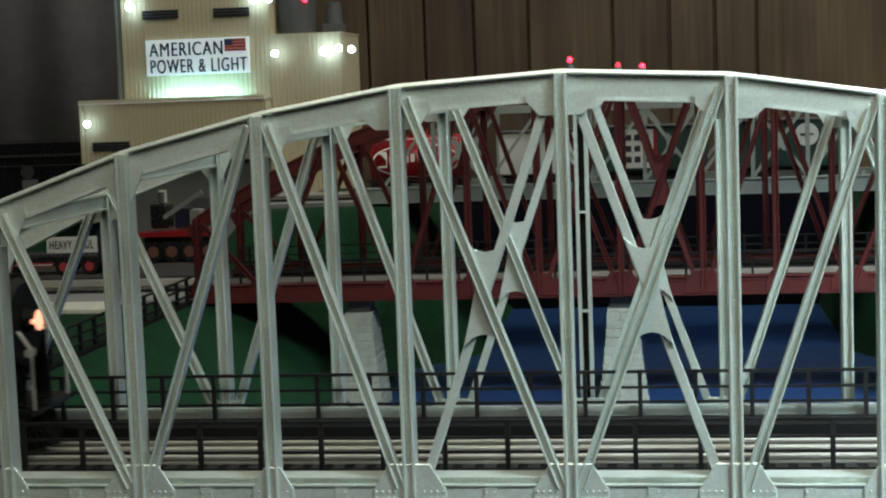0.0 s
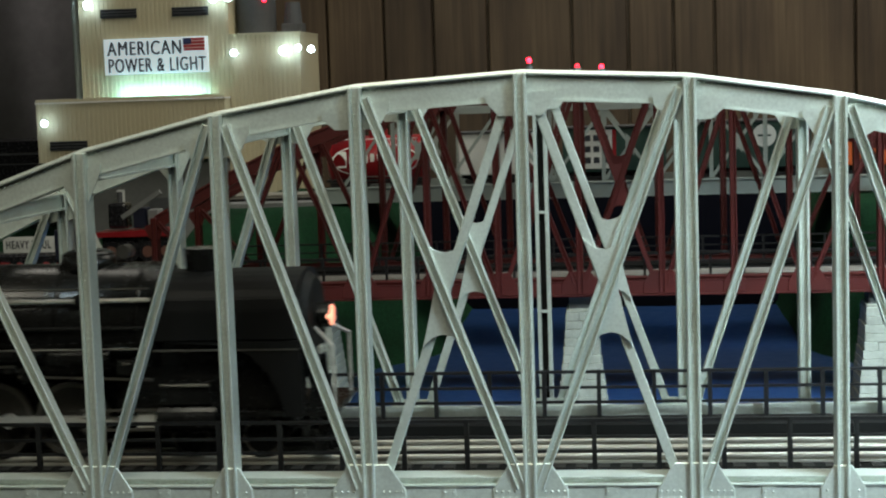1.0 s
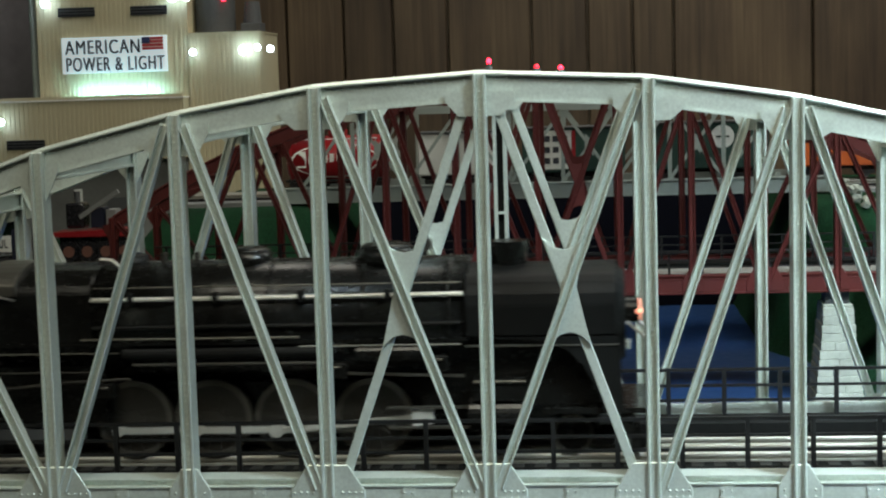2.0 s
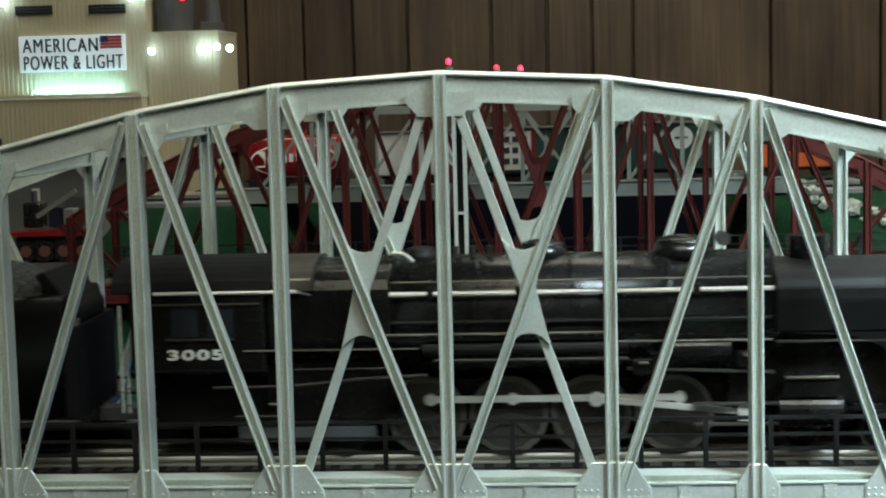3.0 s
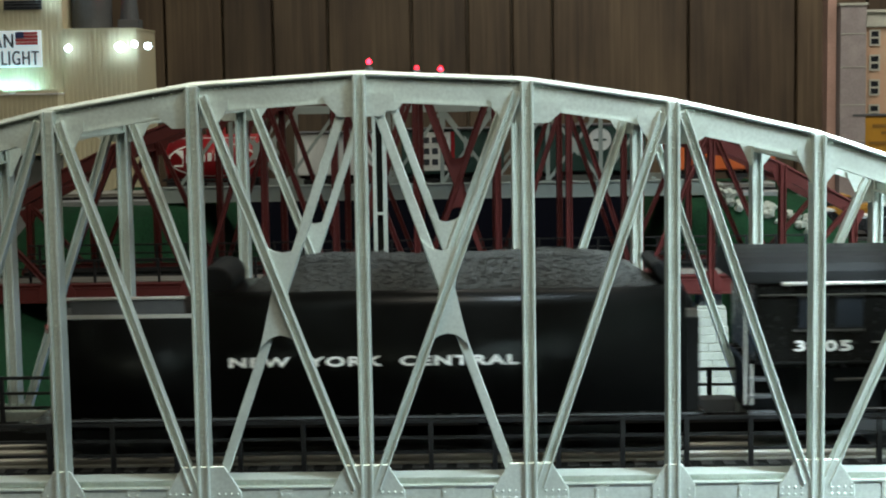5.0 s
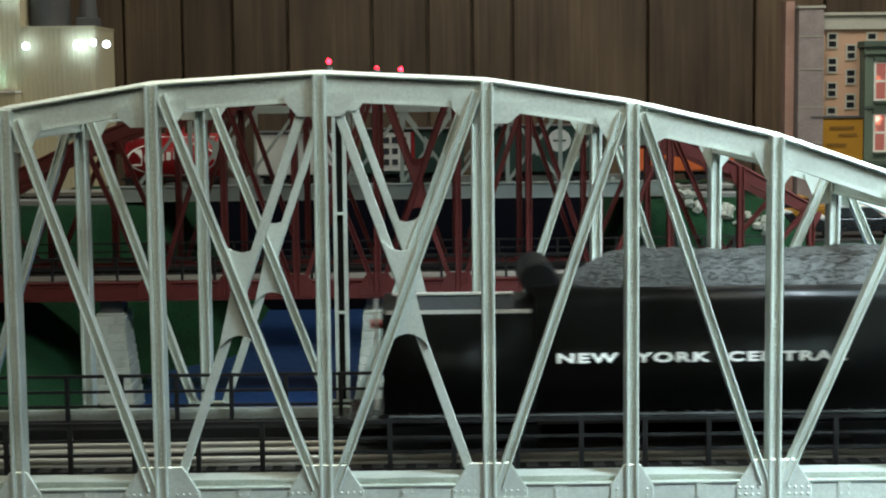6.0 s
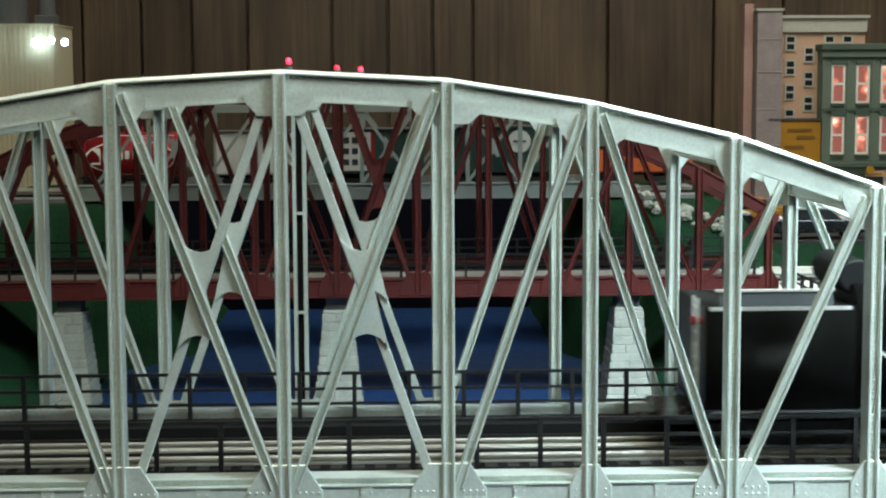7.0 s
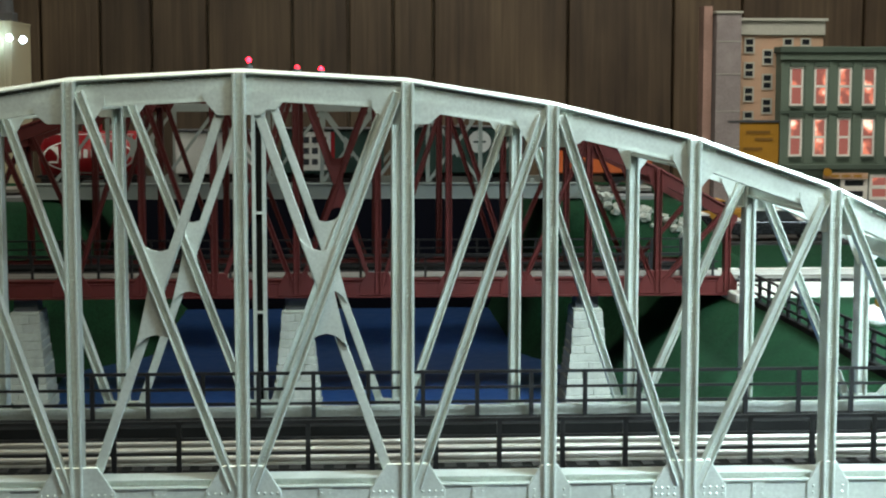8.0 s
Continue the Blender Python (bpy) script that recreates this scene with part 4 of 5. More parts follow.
    rods, mains = [], []
    for s in (-1, 1):
        bm = bmesh.new()
        bar(bm, (0.120, 0), (0.237, 0), 0.0030, s * 0.0222 - 0.0008, s * 0.0222 + 0.0008)
        for x in (0.120, 0.159, 0.198, 0.237):
            tube(bm, (x, s * 0.0222 - 0.0013, 0), (x, s * 0.0222 + 0.0013, 0), 0.0028, 14)
        rods.append((part("side_rod", bm, ROD_STEEL, e, "bright side rod"), s))
        bm = bmesh.new()
        bar(bm, (0, 0), (0.070, 0), 0.0026, s * 0.0255 - 0.0009, s * 0.0255 + 0.0009)
        tube(bm, (0, s * 0.0255 - 0.0014, 0), (0, s * 0.0255 + 0.0014, 0), 0.0034, 14)
        box(bm, 0.066, 0.076, s * 0.0255 - 0.0030, s * 0.0255 + 0.0030, -0.0038, 0.0038)
        mains.append((part("main_rod", bm, ROD_STEEL, e, "bright main rod with crosshead"), s))
    return e, drivers, small, rods, mains


def tender():
    d = thing("tender", "black coal tender with white lettering", "tender", (run_x(0) - 0.2616, TC, 0))
    def slab(x0, x1, top, r, name, mat=None):
        pts = [(-0.034, 0.0190)]
        for k in range(7):
            a = math.pi - (math.pi / 2) * k / 6
            pts.append((-0.034 + r + r * math.cos(a), top - r + r * math.sin(a)))
        for k in range(7):
            a = math.pi / 2 - (math.pi / 2) * k / 6
            pts.append((0.034 - r + r * math.cos(a), top - r + r * math.sin(a)))
        pts.append((0.034, 0.0190))
        bm = bmesh.new()
        a = [bm.verts.new((x0, y, z)) for y, z in pts]
        b = [bm.verts.new((x1, y, z)) for y, z in pts]
        bm.faces.new(a)
        bm.faces.new(b[::-1])
        for i in range(len(pts)):
            j = (i + 1) % len(pts)
            bm.faces.new((a[i], b[i], b[j], a[j])).smooth = True
        return part(name, bm, mat or TENDER_BLACK, d)

    slab(-0.081, -0.0102, 0.0670, 0.003, "water_tank")
    slab(-0.010, 0.2115, 0.0765, 0.0085, "bunker")
    part("front_bulkhead", boxes((0.2117, 0.218, -0.033, 0.033, 0.0190, 0.0620)), ROOF_BLACK, d)
    part("sill", boxes((-0.083, 0.220, -0.0345, 0.0345, 0.0150, 0.0188)), LOCO_BLACK, d)
    part("sill_edge", boxes((-0.078, 0.218, -0.0352, -0.0346, 0.0172, 0.0182)), DARK_GREY, d)
    # round hood behind the bunker and sloped board before it
    bm = bmesh.new()
    tube(bm, (-0.0075, -0.024, 0.0795), (-0.0075, 0.024, 0.0795), 0.0088, 18)
    part("hood", rounded(bm, 0.0015, 2), ROOF_BLACK, d, "round dark hood behind the coal")
    bm = bmesh.new()
    prism(bm, [(0.1960, 0.0860), (0.2010, 0.0880), (0.2165, 0.0690), (0.2165, 0.0622), (0.2110, 0.0622)], -0.024, 0.024)
    part("coal_board", rounded(bm, 0.001, 1), ROOF_BLACK, d, "sloped dark board before the coal")
    part("board_foot", boxes((0.2120, 0.2175, -0.0300, -0.0242, 0.0622, 0.0655)), DULL_RAIL, d, "dull steel foot of the board")
    # coal, an uneven heap of small lumps
    def heap(x, y):
        u, v = (x - 0.006) / 0.196, (y + 0.0285) / 0.057
        edge = min(1, 5 * v, 5 * (1 - v)) * min(1, 7 * u, 9 * (1 - u))
        return 0.0750 + edge * (0.0140 + 0.0016 * noise.noise((x * 160, y * 160, 0)) + 0.002 * noise.noise((x * 30, 0, 5)))

    verts, faces = [], []
    nx, ny = 98, 28
    for i in range(nx + 1):
        for j in range(ny + 1):
            x, y = 0.006 + 0.196 * i / nx, -0.0285 + 0.057 * j / ny
            verts.append((x, y, heap(x, y)))
    faces = [(i * (ny + 1) + j, (i + 1) * (ny + 1) + j, (i + 1) * (ny + 1) + j + 1, i * (ny + 1) + j + 1) for i in range(nx) for j in range(ny)]
    rnd = random.Random(11)
    corners = [Vector((a, b, c)).normalized() for a, b, c in ((1, 0, 0.2), (0, 1, -0.2), (-1, 0, 0.1), (0, -1, 0.2), (0.3, 0.2, 1), (-0.2, 0.1, -1), (0.8, 0.7, 0.6), (-0.7, -0.8, 0.6))]
    sides = ((0, 6, 4), (6, 1, 4), (1, 2, 4), (2, 7, 4), (7, 3, 4), (3, 0, 4), (1, 6, 0), (2, 3, 7), (1, 0, 5), (2, 1, 5), (3, 2, 5), (0, 3, 5))
    for k in range(9000):
        x, y = rnd.uniform(0.007, 0.201), rnd.uniform(-0.0282, 0.020)
        r = rnd.uniform(0.0004, 0.0009)
        turn = Matrix.Rotation(rnd.uniform(0, 6.28), 3, "Z") @ Matrix.Rotation(rnd.uniform(0, 6.28), 3, "X")
        c, n0 = Vector((x, y, heap(x, y) + r * 0.3)), len(verts)
        verts += [tuple(c + turn @ (p * r * rnd.uniform(0.75, 1.2))) for p in corners]
        faces += [tuple(n0 + i for i in f) for f in sides]
    me = bpy.data.meshes.new("coal")
    me.from_pydata(verts, [], faces)
    me.materials.append(COAL)
    heap_ob = new("coal", me)
    heap_ob.parent = d
    tagged(heap_ob, "heap of broken coal", kind="stuff")
    for s in (-1, 1):
        if s > 0:
            continue
        bm = bmesh.new()
        tube(bm, (-0.076, s * 0.031, 0.0745), (-0.020, s * 0.031, 0.0745), 0.0008, 6)
        part("coaming", boxes((-0.074, -0.0205, s * 0.031, s * 0.031 + 0.0008, 0.0668, 0.0737)), DARK_GREY, d, "dark deck coaming")
        part("deck_rail", bm, ROD_STEEL, d, "bright rail on the rear deck coaming")
        part("deck_edge", boxes((-0.079, -0.012, s * 0.0335 - 0.0008, s * 0.0335 + 0.0008, 0.0655, 0.0672)), ROD_STEEL, d, "bright deck edge")
    lad = part("ladder", boxes((-0.0845, -0.0833, -0.030, -0.029, 0.020, 0.071), (-0.0845, -0.0833, -0.020, -0.019, 0.020, 0.071)), ROD_STEEL, d, "pale rear ladder")
    for k in range(8):
        part("rung", boxes((-0.0843, -0.0835, -0.029, -0.020, 0.024 + k * 0.006, 0.0248 + k * 0.006)), ROD_STEEL, lad)
    bm = bmesh.new()
    tube(bm, (-0.0805, -0.026, 0.060), (-0.0865, -0.026, 0.060), 0.0022, 10)
    part("rear_lamp", bm, GLOSS_RED, d, "small red tail lamp")
    part("footboard", boxes((-0.0985, -0.0812, -0.029, 0.029, 0.0110, 0.0135)), LOCO_BLACK, d)
    part("coupler", boxes((-0.108, -0.0812, -0.004, 0.004, 0.0060, 0.0105)), LOCO_BLACK, d)
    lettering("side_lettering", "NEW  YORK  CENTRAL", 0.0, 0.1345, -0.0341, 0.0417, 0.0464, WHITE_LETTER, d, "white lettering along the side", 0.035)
    bm = boxes((0.218, 0.240, -0.006, 0.006, 0.012, 0.018))
    part("drawbar", bm, DARK_GREY, d)
    wheels = []
    for x0 in (-0.042, 0.150):
        fr = part("bogie", boxes((x0 - 0.034, x0 + 0.034, -0.0235, -0.0205, 0.003, 0.0105), (x0 - 0.034, x0 + 0.034, 0.0205, 0.0235, 0.003, 0.0105), (x0 - 0.006, x0 + 0.006, -0.0205, 0.0205, 0.005, 0.015)), DARK_GREY, d, "dark six-wheel bogie frame")
        for dx in (-0.026, 0.0, 0.026):
            for y in (-0.0172, 0.0172):
                bm = bmesh.new()
                tube(bm, (x0 + dx, y - 0.0015, 0.0055), (x0 + dx, y + 0.0015, 0.0055), 0.0092, 20)
                part("wheel", bm, DARK_GREY, fr)
    return d


ENGINE, DRIVERS, SMALL, RODS, MAINS = locomotive()
TENDER = tender()


# ---- fences, tracks and roads on both banks ----
def bank_fence(x, y0, y1):
    f = thing("fence", "black three-bar fence along the top of the bank", "fence", (x, 0, -0.0145), "bank fences")
    for h in (0.008, 0.0155, 0.0235):
        part("rail_bar", boxes((-0.0008, 0.0008, y0, y1, h - 0.0009, h + 0.0009)), BLACK_RAIL, f)
    n = int((y1 - y0) / 0.0292)
    for k in range(n + 1):
        y = y0 + k * 0.0292
        part("fence_post", boxes((-0.0014, 0.0014, y - 0.0014, y + 0.0014, -0.002, 0.0245)), BLACK_RAIL, f)
    part("kerb", boxes((-0.003, 0.003, y0, y1, -0.004, 0.0025)), DECK, f)


bank_fence(-0.388, 0.16, 0.70)
bank_fence(0.394, 0.16, 0.70)

for x0, x1 in ((-1.1, -0.3865), (0.3845, 1.1)):
    # right bed paler, left darker: the stronger light at the right is in the colour
    tagged(part("roadbed", rounded(boxes((x0, x1, 0.668 if x0 > 0 else 0.70, 0.872, -0.03, -0.0112)), 0.001, 1), BALLAST if x0 > 0 else MID_GREY), "ballast bed off the red bridge, paler on the strongly lit right", "track bed", kind="structure")
    line = thing("track_section", "three-rail track leading off the red bridge", "track")
    track_on(line, x0, x1, 0.7827, -0.0110)
for x0, x1 in ((-1.30, -0.3865), (0.3865, 1.30)):
    tagged(part("roadbed", boxes((x0, x1, 0.010, 0.136, -0.03, -0.0112)), DECK), "dark track bed beyond the silver bridge", "track bed", kind="structure")
    line = thing("track_section", "three-rail track leading off the silver bridge", "track")
    track_on(line, x0, x1, WIDTH / 2, -0.0110)
tagged(part("pavement", rounded(boxes((-0.56, -0.44, 0.640, 0.690, -0.03, -0.0102)), 0.001, 1), BALLAST), "pale loading apron beside the fence", "pavement", kind="structure")
tagged(part("road", boxes((-1.3, -0.43, 0.884, 1.17, -0.03, -0.0108)), ASPHALT), "dark model road behind the bank", "road", kind="structure")
tagged(part("road", boxes((0.46, 1.3, 1.12, 1.40, -0.03, -0.0108)), ASPHALT), "dark model road in front of the town", "road", kind="structure")
tagged(part("pavement", boxes((0.48, 1.3, 1.405, 1.80, -0.03, -0.0085)), MID_GREY), "grey pavement under the town houses", "pavement", kind="structure")


def wheel_on(owner, x, y, z, r, wide, hub, name="wheel"):
    bm = bmesh.new()
    tube(bm, (x, y - wide / 2, z), (x, y + wide / 2, z), r, 20)
    w = part(name, bm, CAR_BLACK, owner, "black rubber tyre")
    bm = bmesh.new()
    tube(bm, (x, y - wide / 2 - 0.0006, z), (x, y - wide / 2 + 0.0002, z), r * 0.55, 14)
    part("hub", bm, hub, w)


def heavy_lorry():
    v = thing("flatbed_lorry", "dark flatbed lorry with red hubs and a white load sign", "lorry", (0, 0.93, -0.0108))
    part("chassis", boxes((-0.68, -0.55, -0.014, 0.014, 0.012, 0.019)), CAR_BLACK, v)
    part("bed", boxes((-0.70, -0.606, -0.0155, 0.0155, 0.0085, 0.0135)), GLOSS_RED, v, "red low loader bed")
    part("bed_rail", boxes((-0.70, -0.606, -0.0165, -0.0157, 0.0105, 0.0115)), CAR_WHITE, v, "pale side stripe")
    s = part("sign_board", boxes((-0.611, -0.5553, -0.0165, -0.0150, 0.0235, 0.0405)), CAR_WHITE, v, "white load sign")
    lettering("sign_lettering", "HEAVY HAUL", -0.6075, -0.559, -0.0166, 0.0275, 0.0365, DARK_LETTER, s, "dark lettering", 0.02)
    part("cab", rounded(boxes((-0.556, -0.530, -0.015, 0.015, 0.014, 0.047)), 0.002, 2), BLUE_DARK, v, "dark blue cab")
    for x in (-0.594, -0.565, -0.537, -0.675, -0.655):
        wheel_on(v, x, -0.0135, 0.0088, 0.0088, 0.006, FLAG_RED)
        wheel_on(v, x, 0.0135, 0.0088, 0.0088, 0.006, FLAG_RED)


heavy_lorry()


def red_trailer():
    v = thing("low_trailer", "red low trailer with dusky red wheels and machinery", "trailer", (0, 1.03, -0.0108))
    bm = bmesh.new()
    prism(bm, [(-0.545, 0.029), (-0.462, 0.029), (-0.462, 0.037), (-0.545, 0.034)], -0.018, 0.018)
    part("deck", bm, GLOSS_RED, v)
    for x in (-0.527, -0.506, -0.485, -0.464):
        wheel_on(v, x, -0.0155, 0.0125, 0.0115, 0.006, RUST_HUB)
        wheel_on(v, x, 0.0155, 0.0125, 0.0115, 0.006, RUST_HUB)
    part("axle_beam", boxes((-0.540, -0.460, -0.009, 0.009, 0.015, 0.0285)), CAR_BLACK, v)
    m = part("engine_block", rounded(boxes((-0.531, -0.510, -0.012, 0.012, 0.0375, 0.066)), 0.003, 2), CAR_BLACK, v, "black machine on the deck")
    bm = bmesh.new()
    tube(bm, (-0.520, 0, 0.066), (-0.520, 0, 0.078), 0.003, 10)
    part("stack", bm, DARK_GREY, m)
    part("crate", rounded(boxes((-0.503, -0.488, -0.010, 0.010, 0.0375, 0.060)), 0.001, 1), BLUE_DARK, v, "dark blue crate")
    part("crate", rounded(boxes((-0.486, -0.474, -0.010, 0.010, 0.0375, 0.058)), 0.001, 1), MID_GREY, v, "grey crate")
    bm = bmesh.new()
    bar(bm, (-0.515, 0.050), (-0.470, 0.078), 0.005, -0.013, -0.009)
    part("boom", bm, MID_GREY, v, "grey slanting boom")


red_trailer()


def saloon(x, y, length, lower, upper, label):
    v = thing("model_car", label, "car", (x, y, -0.0108))
    h = length / 2
    bm = bmesh.new()
    prism(bm, [(-h, 0.008), (-h, 0.020), (-h * 0.95, 0.0235), (h * 0.9, 0.0235), (h, 0.019), (h, 0.008)], -0.020, 0.020)
    part("body", rounded(bm, 0.0015, 2), lower, v)
    bm = bmesh.new()
    prism(bm, [(-h * 0.72, 0.0237), (-h * 0.52, 0.0355), (h * 0.10, 0.0355), (h * 0.36, 0.0237)], -0.017, 0.017)
    part("windows", rounded(bm, 0.001, 1), GLASS_DARK, v, "dark windows")
    bm = bmesh.new()
    prism(bm, [(-h * 0.56, 0.0352), (-h * 0.50, 0.0380), (h * 0.06, 0.0380), (h * 0.14, 0.0352)], -0.0172, 0.0172)
    part("roof", rounded(bm, 0.0008, 1), upper, v)
    part("bonnet", boxes((h * 0.36, h * 0.92, -0.0185, 0.0185, 0.0234, 0.0250)), upper, v)
    part("boot_lid", boxes((-h * 0.96, -h * 0.73, -0.0185, 0.0185, 0.0234, 0.0250)), upper, v)
    for xx in (-h * 0.62, h * 0.58):
        for yy in (-0.0185, 0.0185):
            wheel_on(v, xx, yy, 0.0078, 0.0078, 0.005, CAR_WHITE)
    part("bumper", rounded(boxes((h * 0.98, h * 1.04, -0.018, 0.018, 0.009, 0.0125)), 0.0008, 1), ROD_STEEL, v, "chrome bumper")


saloon(0.552, 1.15, 0.118, CAR_BLACK, CAR_WHITE, "black model saloon car with white roof and bonnet")
saloon(0.440, 1.235, 0.100, CAR_BLACK, CAR_WHITE, "black and white model car on the road")
saloon(0.515, 1.30, 0.100, YELLOW, YELLOW, "yellow model car on the far lane")


def boulders():
    rnd = random.Random(5)
    for k in range(34):
        s = k / 33
        x = 0.300 + 0.095 * s + rnd.uniform(-0.006, 0.006)
        y = 0.985 - 0.05 * s + rnd.uniform(-0.012, 0.012)
        z = max(ground_height(x, y), 0.052 * (1 - s) if s < 0.5 else -1) + rnd.uniform(0, 0.014) * (1 - s)
        r = rnd.uniform(0.0030, 0.0062)
        bm = bmesh.new()
        bmesh.ops.create_icosphere(bm, subdivisions=2, radius=r)
        for v in bm.verts:
            v.co *= 1 + 0.7 * noise.noise(v.co * 260 + Vector((k * 3.1, 0, 0)))
            v.co.z *= 0.8
        ob = part("boulder", bm, STONE)
        ob.location = (x, y, z + r * 0.4)
        tagged(ob, "white rough stone on the bank beside the track", "stone", "bank stones")


boulders()


def ornament():
    o = thing("ornament", "small white and yellow painted ornament on the grass", "ornament", (0.452, 0.50, -0.0145))
    bm = bmesh.new()
    ball(bm, (0, 0, 0.009), 0.010, 16, 10, (1.1, 0.8, 0.95))
    part("base", bm, CAR_WHITE, o)
    bm = bmesh.new()
    ball(bm, (0.004, -0.004, 0.020), 0.006, 14, 9, (1.2, 0.8, 0.9))
    part("top", bm, YELLOW, o, "yellow top")


ornament()


# ---- power station ----
def siding(bm, x0, x1, y, z0, z1, pitch=0.0060, depth=0.0009):
    """A ribbed sheet that looks along -y."""
    n = max(2, int((x1 - x0) / pitch))
    line = []
    for k in range(n):
        a, b = x0 + (x1 - x0) * k / n, x0 + (x1 - x0) * (k + 1) / n
        w = b - a
        line += [(a, y), (a + w * 0.62, y), (a + w * 0.70, y + depth), (a + w * 0.92, y + depth)]
    line.append((x1, y))
    lo = [bm.verts.new((x, yy, z0)) for x, yy in line]
    hi = [bm.verts.new((x, yy, z1)) for x, yy in line]
    for k in range(len(line) - 1):
        bm.faces.new((lo[k], lo[k + 1], hi[k + 1], hi[k]))


def block(name, owner, x0, x1, y0, y1, z0, z1):
    """A building block with ribbed front and plain sides, and its roof edge."""
    part(name, boxes((x0, x1, y0 + 0.0012, y1, z0, z1)), SIDING, owner)
    bm = bmesh.new()
    siding(bm, x0, x1, y0, z0, z1)
    part("ribbed_front", bm, SIDING, owner, "ribbed cream siding")
    part("roof_edge", boxes((x0 - 0.001, x1 + 0.001, y0 - 0.0014, y1, z1, z1 + 0.0022)), TRIM_WHITE if name == "low_wing" else SIDING, owner)


def wall_lamp(x, y, z, r):
    lamp = thing("wall_lamp", "small bright white floodlight on the power station", "lamp", (x, y, z), "power station lamps")
    bm = bmesh.new()
    ball(bm, (0, 0, 0), r * 1.15, 14, 10)
    part("bulb", bm, BULB, lamp, "glowing white bulb")
    bm = bmesh.new()
    tube(bm, (0, 0.001, 0.0), (0, 0.012, 0.002), 0.0012, 8)
    part("bracket", bm, DARK_GREY, lamp)


def power_station():
    s = thing("power_station", "cream ribbed power station with lit sign and roof tank", "building", (-0.004, 0, 0))
    block("tower", s, -0.6645, -0.464, 1.352, 1.50, -0.012, 0.372)
    block("low_wing", s, -0.717, -0.466, 1.318, 1.3515, 0.090, 0.1665)
    block("side_wing", s, -0.4635, -0.3705, 1.350, 1.475, -0.012, 0.2475)
    part("loading_hall", boxes((-0.700, -0.470, 1.330, 1.3515, -0.012, 0.0898)), HALL_GREY, s, "grey lower storey")
    part("switch_box", boxes((-0.6177, -0.6076, 1.3275, 1.3298, 0.035, 0.052)), CAR_WHITE, s, "small white box on the grey wall")
    part("hall_door", boxes((-0.575, -0.545, 1.3280, 1.3298, -0.0118, 0.040)), DARK_GREY, s, "dark door")
    for x0, x1, z, y in ((-0.6345, -0.5854, 0.2815, 1.351), (-0.5379, -0.4894, 0.2808, 1.351), (-0.7003, -0.6496, 0.1118, 1.317)):
        louvre = part("louvre", boxes((x0, x1, y - 0.0008, y, z - 0.0060, z + 0.0060)), DARK_GREY, s, "dark slotted vent")
        for k in range(3):
            part("slat", boxes((x0, x1, y - 0.0016, y - 0.0009, z - 0.0045 + k * 0.0038, z - 0.0030 + k * 0.0038)), CAR_BLACK, louvre)
    board = part("sign_board", boxes((-0.6308, -0.4914, 1.3465, 1.3505, 0.2016, 0.2483)), SIGN_LIT, s, "white lit sign board")
    # each line struck twice, a stroke's width apart, for heavy letters
    for dx, y in ((0.0, 1.3463), (0.0011, 1.3459)):
        lettering("sign_lettering", "AMERICAN", -0.6265 + dx, -0.5275 + dx, y, 0.2265, 0.2445, DARK_LETTER, board, "dark capital letters", 0.0)
        lettering("sign_lettering", "POWER & LIGHT", -0.6255 + dx, -0.4955 + dx, y, 0.2045, 0.2225, DARK_LETTER, board, "dark capital letters", 0.0)
    flag = part("flag", boxes((-0.5235, -0.4950, 1.3455, 1.3464, 0.2300, 0.2465)), WHITE_LETTER, board, "small striped flag")
    for k in range(4):
        part("stripe", boxes((-0.5235, -0.4950, 1.3447, 1.3454, 0.2300 + k * 0.00445, 0.2300 + k * 0.00445 + 0.0030)), FLAG_RED, flag)
    part("canton", boxes((-0.5235, -0.5125, 1.3441, 1.3446, 0.2385, 0.2465)), FLAG_BLUE, flag)
    part("light_strip", boxes((-0.615, -0.500, 1.3375, 1.3400, 0.1690, 0.1705)), STRIP, s, "glowing strip behind the parapet")
    part("parapet", boxes((-0.717, -0.466, 1.3172, 1.3192, 0.1688, 0.1725)), SIDING, s)
    bm = bmesh.new()
    tube(bm, (-0.6725, 1.362, 0.168), (-0.6725, 1.362, 0.372), 0.0050, 16)
    part("stand_pipe", bm, PALE_PAINT, s, "pale blue-grey pipe up the corner")
    bm = bmesh.new()
    tube(bm, (-0.437, 1.40, 0.250), (-0.437, 1.40, 0.305), 0.026, 28)
    part("roof_tank", bm, DARK_GREY, s, "dark grey roof tank")
    vent = part("roof_vent", rounded(boxes((-0.401, -0.374, 1.385, 1.415, 0.250, 0.262)), 0.001, 1), DARK_GREY, s)
    bm = bmesh.new()
    tube(bm, (-0.388, 1.40, 0.262), (-0.388, 1.40, 0.290), 0.0125, 16, 0.010)
    part("cowl", bm, DARK_GREY, vent)
    bm = bmesh.new()
    ball(bm, (-0.421, 1.378, 0.2935), 0.003, 10, 8)
    part("roof_beacon", bm, RED_BULB, s, "red roof beacon")


SIGN_LIT = surface("lit_sign_board", (0.75, 0.82, 0.84), 0.5, 0.0, 300, 0.04, 0.0)
SIGN_LIT.node_tree.nodes["Principled BSDF"].inputs["Emission Color"].default_value = (0.75, 0.92, 1.0, 1)
SIGN_LIT.node_tree.nodes["Principled BSDF"].inputs["Emission Strength"].default_value = 0.35
power_station()
